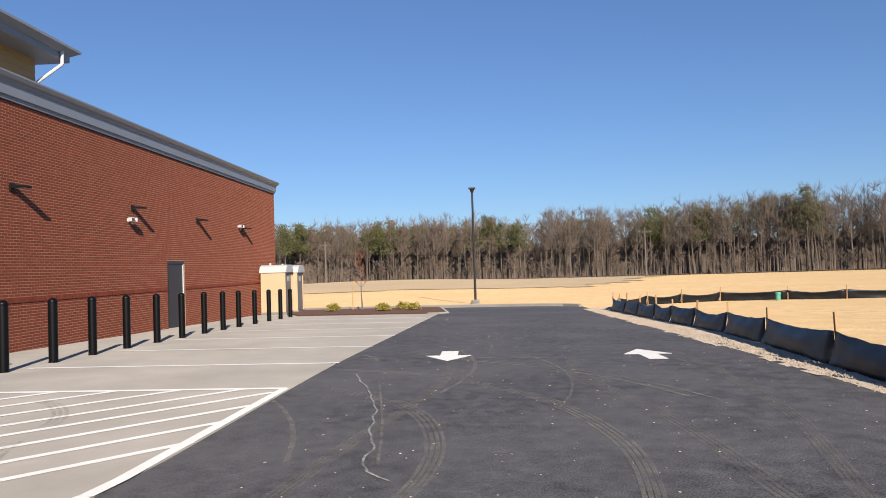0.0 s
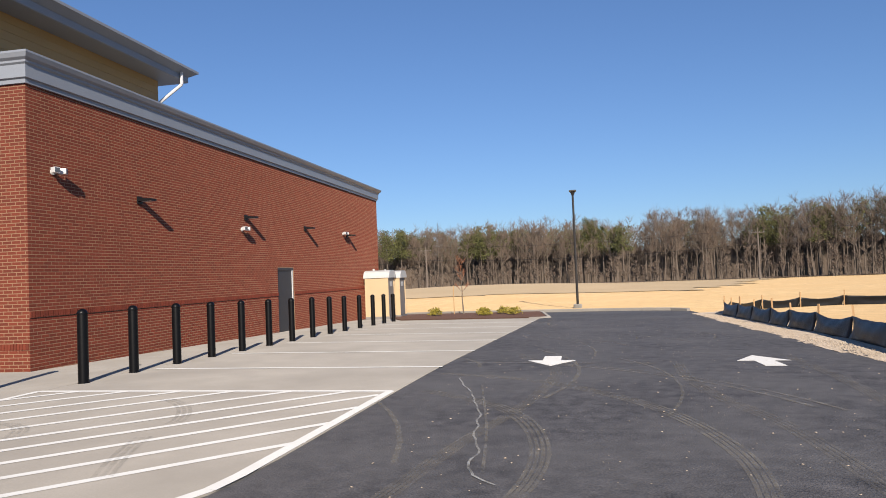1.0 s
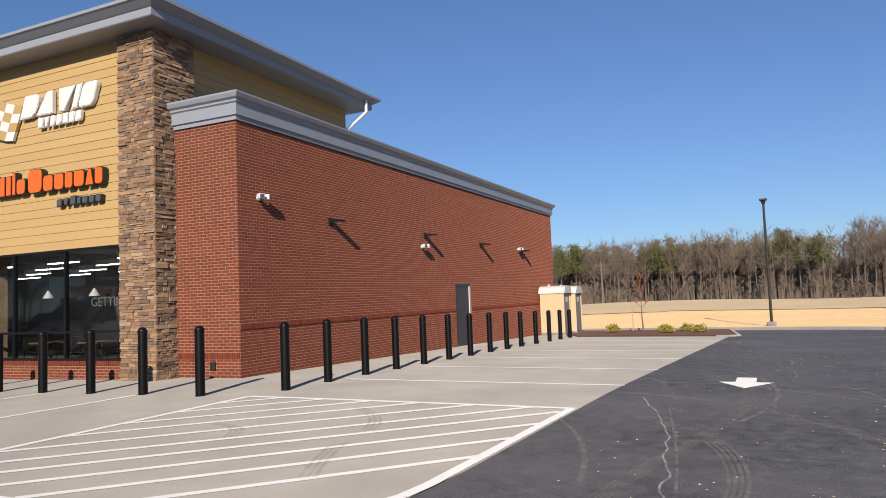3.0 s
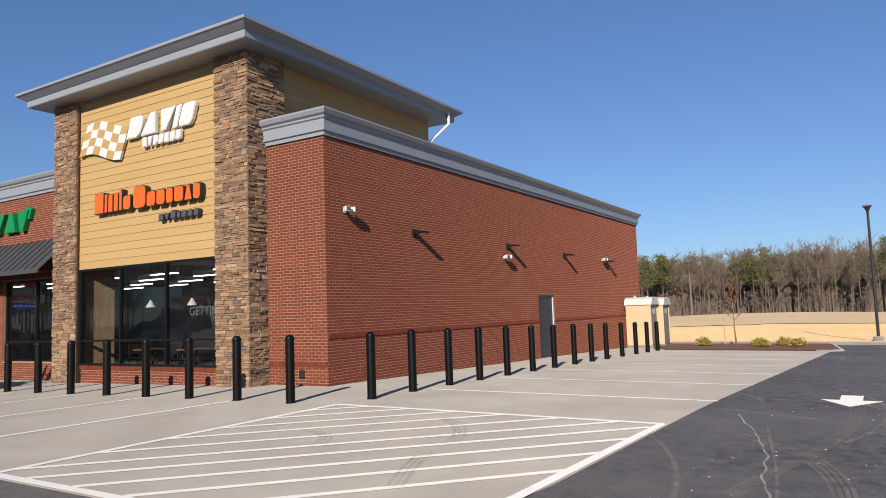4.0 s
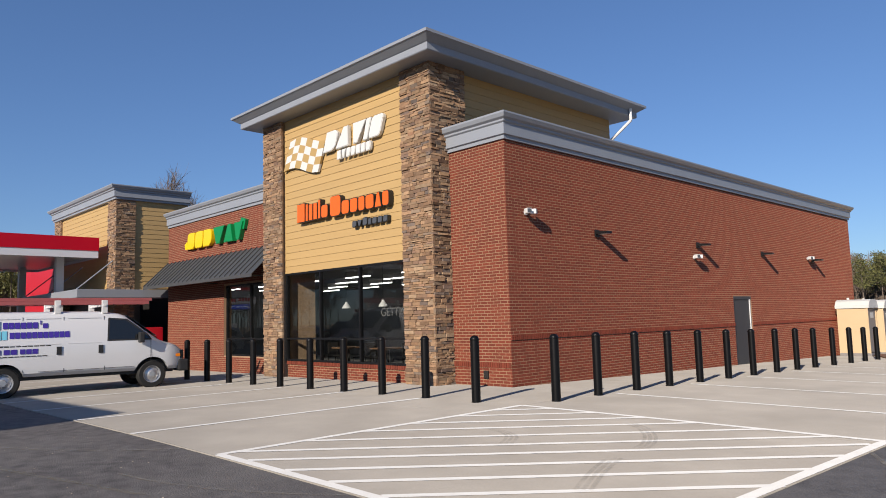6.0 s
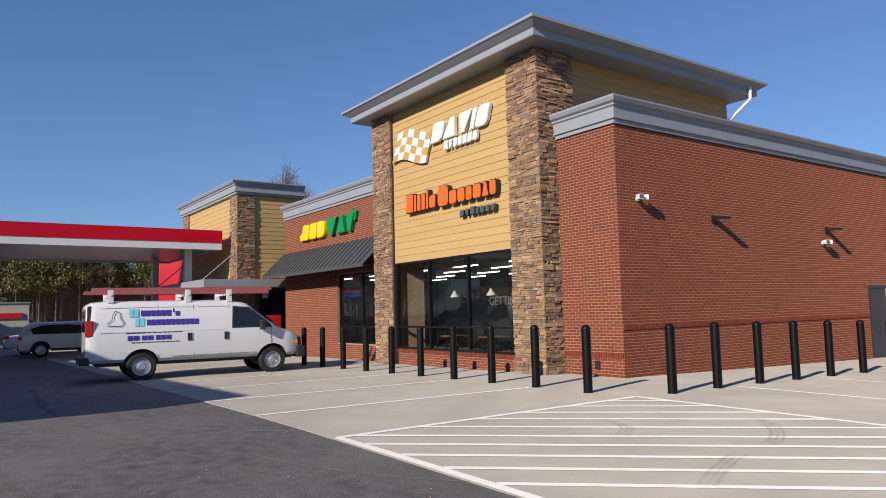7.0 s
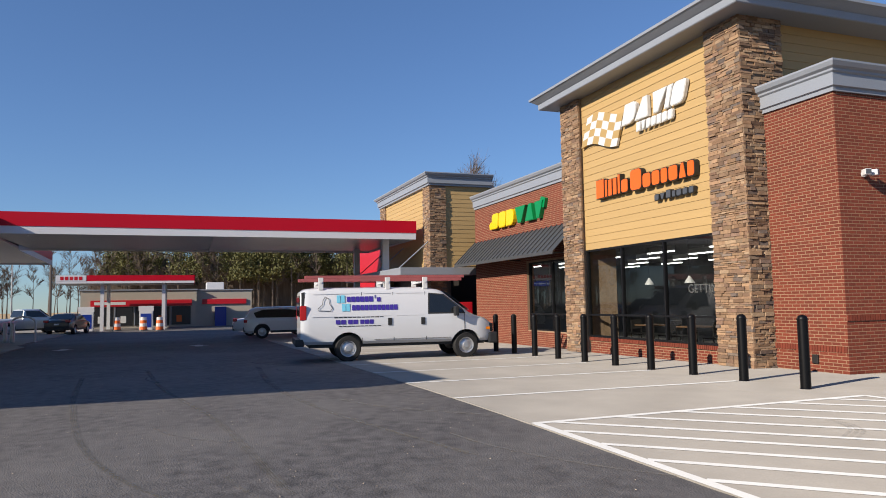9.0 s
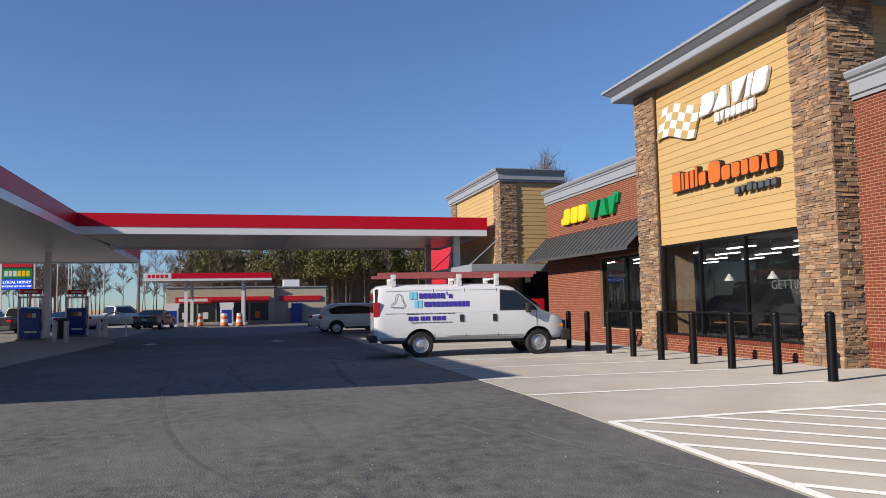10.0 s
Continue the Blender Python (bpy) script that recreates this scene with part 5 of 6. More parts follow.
def parked_car(name, x, y, turn, paint, label, kind="suv"):
    c = thing(name, (x, y, ground_z(x, y)), turn, label, "car", "parked cars")
    if kind == "suv":
        L, top = 2.35, [(-2.35, 1.0), (-2.3, 1.15), (-2.05, 1.55), (-1.7, 1.68), (0.2, 1.70), (0.6, 1.64), (1.15, 1.15), (1.4, 1.08), (2.15, 0.92), (2.35, 0.72)]
        win = [(-1.72, 1.12), (0.95, 1.12), (0.45, 1.50), (-0.2, 1.57), (-1.35, 1.55), (-1.85, 1.38)]
        rear, front = ((-2.27, 1.16), (-2.02, 1.56)), ((1.10, 1.17), (0.62, 1.62))
        r = 0.36
    elif kind == "pickup":
        L, top = 2.75, [(-2.75, 1.05), (-2.7, 1.12), (-0.95, 1.14), (-0.85, 1.2), (-0.7, 1.78), (0.45, 1.80), (1.1, 1.25), (1.3, 1.2), (2.5, 1.1), (2.75, 0.75)]
        win = [(-0.6, 1.24), (0.9, 1.24), (0.42, 1.66), (-0.55, 1.68)]
        rear, front = ((-0.86, 1.24), (-0.70, 1.70)), ((1.08, 1.27), (0.5, 1.76))
        r = 0.39
    else:
        L, top = 2.3, [(-2.3, 0.85), (-2.2, 0.98), (-1.6, 1.04), (-0.9, 1.40), (-0.3, 1.45), (0.3, 1.42), (1.1, 1.02), (1.3, 0.96), (2.1, 0.80), (2.3, 0.62)]
        win = [(-1.35, 1.02), (0.85, 1.02), (0.25, 1.32), (-0.35, 1.36), (-0.9, 1.3)]
        rear, front = ((-1.58, 1.06), (-0.92, 1.38)), ((1.05, 1.04), (0.32, 1.39))
        r = 0.33
    half = [(-L, 0.80), (-L + 0.3, 0.91), (L - 0.5, 0.91), (L, 0.72)]
    belt = 1.08 if kind != "sedan" else 0.98
    ys_ = sorted({round(v, 3) for v, _ in top} | {-1.0, -0.5, 0.0, 0.8, L - 0.5, L - 0.25, -L + 0.3})
    car_body("body", ys_, top, half, [(-L, 0.32), (L, 0.30)], belt, 0.32, paint, c, (-L + 0.95, L - 0.92), r)
    for s in (0.79, -0.79):
        for wy in (-L + 0.95, L - 0.92):
            car_wheel(c, s, wy, r, 0.22)
    side_panel("side_window", win, 0.91, CAR_GLASS, c, belt=belt, tumble=0.32, out=0.012)
    cross_panel("rear_window", rear[1], rear[0], 0.62, 0.72, CAR_GLASS, c, out=-0.02 if kind == "suv" else -0.025)
    cross_panel("windscreen", front[0], front[1], 0.74, 0.62, CAR_GLASS, c, out=-0.03)
    side_panel("sill", [(-L + 1.4, 0.30), (L - 1.4, 0.30), (L - 1.4, 0.42), (-L + 1.4, 0.42)], 0.91, TRIM_BLACK, c, out=0.004)
    part("rear_bumper", abox(-0.8, 0.8, -L - 0.04, -L + 0.2, 0.36, 0.6, bevel=0.03), TRIM_BLACK, c)
    part("plate", abox(-0.16, 0.16, -L - 0.05, -L - 0.042, 0.68, 0.78), WHITE_METAL, c, "plain pale plate")
    for s in (1, -1):
        part("tail_light", abox(s * 0.55, s * 0.86, -L - 0.01, -L + 0.22, 0.86, 1.02, bevel=0.02), TAIL_RED, c, "red tail lens")
        part("headlight", abox(s * 0.5, s * 0.76, L - 0.3, L - 0.02, 0.62, 0.76, bevel=0.02), WHITE_METAL, c, "clear headlight")
    return c


SILVER, WHITE_CAR, DARK_CAR, GREY_CAR, BLUE_CAR = car_paint("silver_paint", (0.5, 0.52, 0.52), 0.3), car_paint("white_car_paint", (0.72, 0.72, 0.72)), car_paint("black_car_paint", (0.012, 0.012, 0.014)), car_paint("grey_car_paint", (0.2, 0.21, 0.22), 0.4), car_paint("blue_car_paint", (0.02, 0.05, 0.12), 0.3)
parked_car("parked_suv", -30.0, -6.6, -4, WHITE_CAR, "white mid-size suv parked nose-in on the apron", "suv")
parked_car("parked_sedan", -33.5, -7.0, -4, WHITE_CAR, "white sedan parked nose-in beside a white suv", "sedan")
parked_car("parked_sedan", -46.0, -25.4, 62, WHITE_CAR, "white sedan standing on the far forecourt", "sedan")
parked_car("parked_pickup", -43.0, -27.6, 75, DARK_CAR, "black pickup truck on the far forecourt", "pickup")
parked_car("parked_pickup", -48.0, -22.6, 40, SILVER, "silver pickup truck on the far forecourt", "pickup")
parked_car("parked_sedan", -46.5, -19.8, 80, DARK_CAR, "black sedan in front of the far store", "sedan")
parked_car("parked_suv", -48.0, -31.5, 80, WHITE_CAR, "white suv standing on the far forecourt", "suv")
parked_car("parked_suv", -42.0, -33.5, 85, BLUE_CAR, "dark blue suv behind the fuel pumps", "suv")


# ---- planting bed, kerb, toilets and lamp post behind the shop ----
kerb_run([(0.3, 24.75), (8.2, 24.75), (11.0, 24.65), (13.3, 24.3), (14.6, 23.7), (15.2, 22.6)])
tagged(plate("mulch_bed", [(2.6, 18.25), (8.45, 18.1), (8.9, 18.6), (8.3, 24.7), (0.3, 24.7), (0.3, 23.6), (1.6, 20.6)], 0.06, 0.1, MULCH), "dark brown bark mulch planting bed", "planting bed", kind="structure")
kerb_run([(8.2, 17.95), (8.7, 18.0), (9.1, 18.5), (8.5, 24.6)], 0.14, 0.06)
YELLOW_LEAF = material("yellow_green_leaf", (0.27, 0.22, 0.03), 0.6, vary=0.3, scale=8, fine=30, bump=0.0, pieces=0.4)


def shrub(x, y, r):
    rnd = random.Random(x)
    s = thing("shrub", (x, y, ground_z(x, y) + 0.05), 0, "low yellow-green shrub in the mulch bed", "shrub", "yellow shrubs")
    v, f_ = [], []
    for _ in range(420):
        a, e = rnd.uniform(0, TAU), rnd.uniform(0, 1.35)
        rr = r * rnd.uniform(0.45, 1.05) * (1 + 0.15 * math.sin(3 * a + x))
        p = Vector((rr * math.cos(a) * math.cos(e), rr * math.sin(a) * math.cos(e), 0.06 + 0.85 * rr * math.sin(e)))
        u = Vector((rnd.gauss(0, 1), rnd.gauss(0, 1), rnd.gauss(0, 1))).normalized() * 0.05
        w = u.orthogonal().normalized() * 0.022
        k = len(v)
        v += [tuple(p - u), tuple(p + w), tuple(p + u), tuple(p - w)]
        f_.append((k, k + 1, k + 2, k + 3))
    from_lists("foliage", v, f_, YELLOW_LEAF, s)
    stems = bmesh.new()
    for k in range(7):
        a = TAU * k / 7
        rod(stems, (0, 0, -0.03), (r * 0.6 * math.cos(a), r * 0.6 * math.sin(a), r * 0.55), 0.008, 0.004, n=5)
    part("stems", stems, BARK, s)


for x, y, r in ((3.4, 21.9, 0.36), (5.8, 21.6, 0.34), (6.0, 21.0, 0.3), (6.65, 22.6, 0.36), (7.3, 21.3, 0.36)):
    shrub(x, y, r)
sap = thing("sapling", (4.55, 23.4, ground_z(4.5, 23.4) + 0.05), 0, "thin bare sapling with russet twigs tied to stakes", "tree")
SAP_TWIG = material("russet_twigs", (0.30, 0.13, 0.07), 0.9, vary=0.25, bump=0.0, pieces=0.3)
wood_, twig_ = ([], []), ([], [])
bare_tree(wood_, twig_, 0, 0, 0.25, 2.5, random.Random(4), density=1.0, fine=0.25)
from_lists("trunk", [(a * 0.9, b * 0.9, c) for a, b, c in wood_[0]], wood_[1], BARK, sap)
from_lists("crown", [(a * 0.75, b * 0.75, c) for a, b, c in twig_[0]], twig_[1], SAP_TWIG, sap)
for s in (-0.45, 0.0):
    part("stake", rod(bmesh.new(), (s - 0.05, 0.1, -0.1), (s - 0.05, 0.1, 1.45), 0.022, n=6), STAKE, sap)

TOILET_TAN = material("tan_plastic_panel", (0.57, 0.42, 0.25), 0.5, vary=0.06, scale=2, bump=0.05)
TOILET_WHITE = material("white_translucent_roof", (0.58, 0.58, 0.56), 0.5, vary=0.05)
TOILET_GREY = material("grey_plastic_door", (0.23, 0.21, 0.20), 0.55, vary=0.08)


def toilet(x, y, label):
    t = thing("portable_toilet", (x, y, ground_z(x, y) + 0.012), 0, label, "portable toilet", "portable toilets")
    part("skid", abox(-0.6, 0.6, -0.6, 0.6, 0.0, 0.12), TOILET_GREY, t)
    part("side_panel", abox(-0.56, 0.53, -0.58, -0.54, 0.12, 1.98, bevel=0.01), TOILET_TAN, t)
    part("side_panel", abox(-0.56, 0.53, 0.54, 0.58, 0.12, 1.98, bevel=0.01), TOILET_TAN, t)
    part("back_panel", abox(-0.58, -0.54, -0.54, 0.54, 0.12, 1.98), TOILET_TAN, t)
    part("door", abox(0.5, 0.55, -0.46, 0.46, 0.14, 1.98, bevel=0.01), TOILET_GREY, t, "grey moulded door")
    for s in (-1, 1):
        for q in (-0.57, 0.55):
            part("corner_post", abox(q - 0.025, q + 0.025, s * 0.57 - 0.025, s * 0.57 + 0.025, 0.1, 2.0, bevel=0.01), TOILET_TAN, t)
    part("rib", abox(-0.35, 0.32, -0.595, -0.58, 1.0, 1.25, bevel=0.005), TOILET_TAN, t)
    roof = slab([(-0.64, 1.97), (0.64, 1.97), (0.64, 2.08), (0.5, 2.26), (0.3, 2.33), (-0.3, 2.33), (-0.5, 2.26), (-0.64, 2.08)], 1.28, m=pose(0, -0.64, 0))
    bmesh.ops.transform(roof, matrix=pose(0, 0, 0, 0, 0, 90), verts=roof.verts)
    part("roof", roof, TOILET_WHITE, t, "domed white roof")
    part("vent_pipe", rod(bmesh.new(), (-0.4, 0.35, 2.1), (-0.4, 0.35, 2.42), 0.05, n=10), TOILET_WHITE, t)
    part("sign_plate", abox(0.551, 0.556, -0.2, 0.2, 1.55, 1.78), TOILET_WHITE, t)


toilet(0.82, 21.35, "tan portable toilet with a white domed roof by the brick wall")
toilet(1.02, 22.75, "tan portable toilet with a white domed roof by the brick wall")

lamp_post = thing("street_lamp", (10.2, 28.7, field_z(10.2, 28.7)), 0, "tall dark square lamp post with a flat head", "street lamp")
part("base", turned([(0.0, -0.2), (0.24, -0.2), (0.24, 0.18), (0.2, 0.22), (0.0, 0.22)], 16), CONCRETE, lamp_post)
part("pole", rod(bmesh.new(), (0, 0, 0.2), (0, 0, 6.55), 0.075, 0.06, n=10), DARK_METAL, lamp_post)
part("head", abox(-0.2, 0.2, -0.2, 0.2, 6.57, 6.66, bevel=0.02), DARK_METAL, lamp_post)
part("arm", rod(bmesh.new(), (0, 0, 6.34), (0, 0.0, 6.58), 0.06, 0.15, n=10), DARK_METAL, lamp_post)

# ---- silt fence along the drive and across the field, with gravel at its foot ----
tagged(sheet("gravel_strip", span(14.75, 16.5, 0.125), span(-14, 20, 0.25), 0.0, GRAVEL, lambda x, y: ground_z(min(x, 15.3), y) + 0.004 + 0.02 * noise.noise((x * 4, y * 4, 1)) + 0.05 * max(0, x - 15.1), lambda x, y: x > 14.95 + 0.12 * noise.noise((y * 0.5, 0, 0)) + 0.1 * noise.noise((y * 2.5, 3, 0))),
       "pale crushed gravel strip along the asphalt", "gravel", kind="structure")
rnd = random.Random(9)
pebbles_v, pebbles_f = [], []
for _ in range(5200):
    x, y = 15.25 + rnd.gauss(0, 0.17), rnd.uniform(-12, 18)
    if x < 14.95 or x > 16.3:
        continue
    r = rnd.uniform(0.006, 0.024)
    z = ground_z(min(x, 15.3), y) + 0.006 + 0.05 * max(0, x - 15.1)
    k = len(pebbles_v)
    pebbles_v += [(x + r, y, z), (x, y + r, z), (x - r, y, z), (x, y - r * 1.2, z), (x + r * 0.2, y, z + r)]
    pebbles_f += [(k, k + 1, k + 4), (k + 1, k + 2, k + 4), (k + 2, k + 3, k + 4), (k + 3, k, k + 4)]
tagged(from_lists("loose_gravel", pebbles_v, pebbles_f, GRAVEL), "loose pale gravel beside the asphalt", "gravel", kind="stuff")


def silt_fence(points, h, label, height, stake_up=0.2):
    fence = thing("silt_fence", (0, 0, 0), 0, label, "fence")
    for k, (a, b) in enumerate(itertools.pairwise(points)):
        a, b = Vector(a), Vector(b)
        L = (b - a).length
        d = (b - a).normalized()
        s = Vector((-d.y, d.x))
        sag = rnd.uniform(0.05, 0.14) * min(1, L / 2)
        verts, faces = [], []
        n, m = 12, 6
        for i in range(n + 1):
            t = i / n
            p = a + (b - a) * t
            hh = h - sag * 4 * t * (1 - t) + 0.015 * rnd.random()
            for j in range(m + 1):
                u = j / m
                bow = 0.10 * math.sin(math.pi * u) * (4 * t * (1 - t)) + 0.012 * math.sin(23 * t + 5 * u + k)
                q = p + s * (bow + 0.12 * (1 - u) ** 3)
                verts.append((q.x, q.y, height(p.x, p.y) - 0.03 + hh * u))
        for i in range(n):
            for j in range(m):
                c = i * (m + 1) + j
                faces.append((c, c + m + 1, c + m + 2, c + 1))
        ob = from_lists("cloth", verts, faces, FENCE_CLOTH, fence, "slack black woven cloth" if k == 0 else "")
        md = ob.modifiers.new("thick", "SOLIDIFY")
        md.thickness = 0.006
        ob.data.polygons.foreach_set("use_smooth", [True] * len(faces))
    for p in points:
        z = height(*p)
        lean = rnd.uniform(-0.05, 0.05)
        b_ = abox(-0.02, 0.02, -0.02, 0.02, -0.2, h + stake_up + rnd.uniform(-0.05, 0.06))
        bmesh.ops.transform(b_, matrix=pose(p[0] + 0.04, p[1], z, lean * 60, rnd.uniform(-3, 3), rnd.uniform(0, 90)), verts=b_.verts)
        part("stake", b_, STAKE, fence)
    return fence


near_ground = lambda x, y: ground_z(min(x, 15.3), y) + 0.04
silt_fence([(15.5, -9.0), (15.45, -6.2), (15.5, -3.6), (15.55, -1.16), (15.85, 2.06), (16.0, 4.57), (16.0, 6.92), (15.95, 8.94), (15.93, 10.75), (15.9, 12.92), (15.9, 15.06), (15.9, 17.62)], 0.5, "slack black silt fence on wooden stakes along the drive", near_ground)
silt_fence([(15.9, 17.62), (17.0, 22.0), (18.9, 24.45), (20.8, 25.2), (23.0, 25.9), (26.0, 24.8), (28.4, 23.8), (31.5, 23.6), (35.0, 23.5), (39.0, 23.4), (44.0, 23.2), (50.0, 23.0)], 0.5, "slack black silt fence on wooden stakes across the field", field_z)
GREEN_PVC = material("green_pvc_pipe", (0.12, 0.42, 0.26), 0.4, vary=0.05)
riser = thing("pipe_riser", (25.3, 24.2, field_z(25.3, 24.2)), 0, "short pale green plastic pipe riser in the soil", "pipe")
part("pipe", turned([(0.0, -0.1), (0.12, -0.1), (0.12, 0.32), (0.14, 0.32), (0.14, 0.42), (0.0, 0.43)], 16), GREEN_PVC, riser)

# ---- marks on the asphalt: tyre scuffs and a wandering chalk line ----
def worn_film(name, base, most):
    """A patchy film that lets the surface below show through."""
    m = material(name, base, 0.9, vary=0.2, scale=5, fine=60)
    t, nodes = m.node_tree, m.node_tree.nodes
    no, mr = nodes.new("ShaderNodeTexNoise"), nodes.new("ShaderNodeMapRange")
    no.inputs["Scale"].default_value, no.inputs["Detail"].default_value, no.inputs["Roughness"].default_value = 4.0, 8, 0.7
    mr.inputs["From Min"].default_value, mr.inputs["From Max"].default_value, mr.inputs["To Max"].default_value = 0.33, 0.7, most
    co = next(n for n in nodes if n.bl_idname == "ShaderNodeTexCoord")
    t.links.new(co.outputs["Object"], no.inputs["Vector"])
    t.links.new(no.outputs["Fac"], mr.inputs["Value"])
    t.links.new(mr.outputs[0], nodes["Principled BSDF"].inputs["Alpha"])
    return m


SCUFF = worn_film("pale_tyre_scuff", (0.16, 0.15, 0.135), 0.7)
FAINT = worn_film("faint_tyre_scuff", (0.15, 0.14, 0.126), 0.5)
SMUDGE = worn_film("grey_tyre_smudge", (0.15, 0.14, 0.125), 0.28)


def strip(name, pts, w, mat, label, category="road marking", lift=0.004):
    verts, faces = [], []
    for k, p in enumerate(pts):
        p = Vector(p)
        d = (Vector(pts[min(k + 1, len(pts) - 1)]) - Vector(pts[max(k - 1, 0)])).normalized()
        s = Vector((-d.y, d.x)) * w / 2
        for q in (p + s, p - s):
            verts.append((q.x, q.y, ground_z(q.x, q.y) + lift))
    for k in range(len(pts) - 1):
        faces.append((2 * k + 1, 2 * k + 3, 2 * k + 2, 2 * k))
    ob = tagged(from_lists(name, verts, faces, mat), label, category, kind="structure")
    return ob


rnd = random.Random(21)


def curve(points, n=8):
    """A smooth line through plan points."""
    pts = [Vector(p) for p in points]
    pts = [2 * pts[0] - pts[1]] + pts + [2 * pts[-1] - pts[-2]]
    out = []
    for p0, p1, p2, p3 in zip(pts, pts[1:], pts[2:], pts[3:]):
        for k in range(n):
            t = k / n
            out.append(0.5 * (2 * p1 + (p2 - p0) * t + (2 * p0 - 5 * p1 + 4 * p2 - p3) * t * t + (3 * p1 - p0 - 3 * p2 + p3) * t ** 3))
    return out + [pts[-2]]


SWEEPS = [
    [(8.12, -0.64), (9.55, -1.37), (10.72, -2.7), (11.33, -3.99), (11.61, -5.48), (11.52, -6.84), (11.2, -8.2)],
    [(8.26, -2.35), (9.26, -3.32), (9.73, -4.26), (9.94, -5.4), (9.89, -6.47), (9.6, -7.6)],
    [(11.89, 0.6), (11.8, -1.2), (11.95, -2.8), (12.3, -4.6), (12.4, -7.0)],
    [(13.85, 1.8), (13.75, -1.5), (13.54, -4.2), (13.21, -5.7), (12.6, -8.0)],
    [(9.1, 2.2), (9.9, -0.2), (9.7, -3.0), (9.2, -5.2), (8.8, -7.4)],
    [(3.5, -9.3), (0.0, -10.1), (-4.0, -10.4), (-9.0, -10.2)],
    [(4.2, -11.2), (0.2, -11.6), (-4.5, -12.4), (-9.5, -12.9)],
    [(6.6, -10.4), (3.0, -12.6), (-2.0, -13.6), (-8.0, -14.2)],
]
for k, sweep in enumerate(SWEEPS):
    for j, off in enumerate((-0.075, -0.025, 0.025, 0.075)):
        strip("tyre_mark", [p + Vector((off, off * 0.6)) for p in curve(sweep)], 0.034, SCUFF if k < 2 else FAINT, "faint pale ribbed tyre scuff on the asphalt", lift=0.004 + 0.0003 * k + 0.00005 * j)
for k in range(16):
    x, y, a, L = rnd.uniform(8.6, 14.0), rnd.uniform(-8, 14), rnd.uniform(1.2, 1.9), rnd.uniform(1.5, 6)
    strip("tyre_mark", [(x + L * t / 8 * math.cos(a + 0.05 * t), y + L * t / 8 * math.sin(a + 0.05 * t)) for t in range(9)], rnd.uniform(0.03, 0.08), SCUFF, "faint pale tyre scuff on the asphalt", lift=0.006 + 0.00012 * k)
for k in range(7):
    x, y, a, L = rnd.uniform(-12, 4), rnd.uniform(-15.5, -9), rnd.uniform(-0.25, 0.2), rnd.uniform(1.5, 6)
    strip("tyre_mark", [(x + L * t / 8 * math.cos(a + 0.05 * t), y + L * t / 8 * math.sin(a + 0.05 * t)) for t in range(9)], rnd.uniform(0.03, 0.08), SCUFF, "faint pale tyre scuff on the asphalt", lift=0.006 + 0.00012 * k)
strip("seam_scuff", [(8.28 + 0.65 * k, 0.82 - 0.065 * k + 0.02 * math.sin(k)) for k in range(6)], 0.08, SCUFF, "faint pale seam in the asphalt", lift=0.007)
CHALKY = worn_film("chalk_mark", (0.27, 0.27, 0.265), 0.95)
chalk = [(8.5, -1.19), (8.83, -2.4), (9.05, -3.18), (9.18, -3.94), (9.24, -4.65), (9.36, -5.38), (9.41, -5.63), (9.39, -6.07), (9.44, -6.27), (9.56, -6.41), (9.68, -6.53)]
fine_chalk = []
for k in range(len(chalk) - 1):
    for t in range(5):
        a, b = Vector(chalk[k]), Vector(chalk[k + 1])
        q = a + (b - a) * t / 5
        fine_chalk.append((q.x + 0.05 * noise.noise((q.x * 3, q.y * 3, 2)), q.y))
strip("chalk_line", fine_chalk, 0.022, CHALKY, "thin wandering chalk survey line on the asphalt", lift=0.012)
strip("chalk_line", curve([(8.93, -1.81), (9.34, -4.49), (9.53, -6.18)]), 0.03, SCUFF, "thin straight pale line on the asphalt", lift=0.011)
rnd = random.Random(5)
fl_v, fl_f = [], []
for _ in range(3200):
    x, y = (rnd.uniform(8.4, 14.8), rnd.uniform(-10, 16)) if rnd.random() < 0.6 else (rnd.uniform(-14, 7), rnd.uniform(-16, -8.4))
    r = 0.0035 + 0.012 * rnd.random() ** 3
    z = ground_z(x, y)
    k = len(fl_v)
    fl_v += [(x + r, y, z + 0.006), (x, y + r * 0.7, z + 0.006), (x - r, y, z + 0.006), (x, y - r * 0.7, z + 0.006), (x, y, z + 0.006 + r * 0.5)]
    fl_f += [(k, k + 1, k + 4), (k + 1, k + 2, k + 4), (k + 2, k + 3, k + 4), (k + 3, k, k + 4)]
tagged(from_lists("grit", fl_v, fl_f, GRAVEL), "scattered pale grit on the asphalt", "grit", kind="stuff")
for k, sweep in enumerate(([(4.82, -3.09), (5.19, -3.39), (5.54, -3.84), (5.77, -4.3), (5.83, -4.57)], [(5.91, -5.21), (6.07, -5.7), (6.27, -6.18), (6.46, -6.59)], [(3.62, -4.64), (3.9, -4.72), (4.2, -4.92), (4.46, -5.33)])):
    for j in (-1, 0, 1):
        strip("smudge", [p + Vector((0.06, 0.03)) * j for p in curve(sweep)], 0.045, SMUDGE, "faint tyre smudge on the concrete", lift=0.021 + 0.0004 * k)

# ---- fuel pumps under the canopy ----
PUMP_BLUE = material("dark_blue_pump_panel", (0.014, 0.04, 0.27), 0.3, vary=0.05, bump=0.02)
STEEL = material("brushed_steel", (0.42, 0.41, 0.40), 0.4, metal=0.7, vary=0.1)


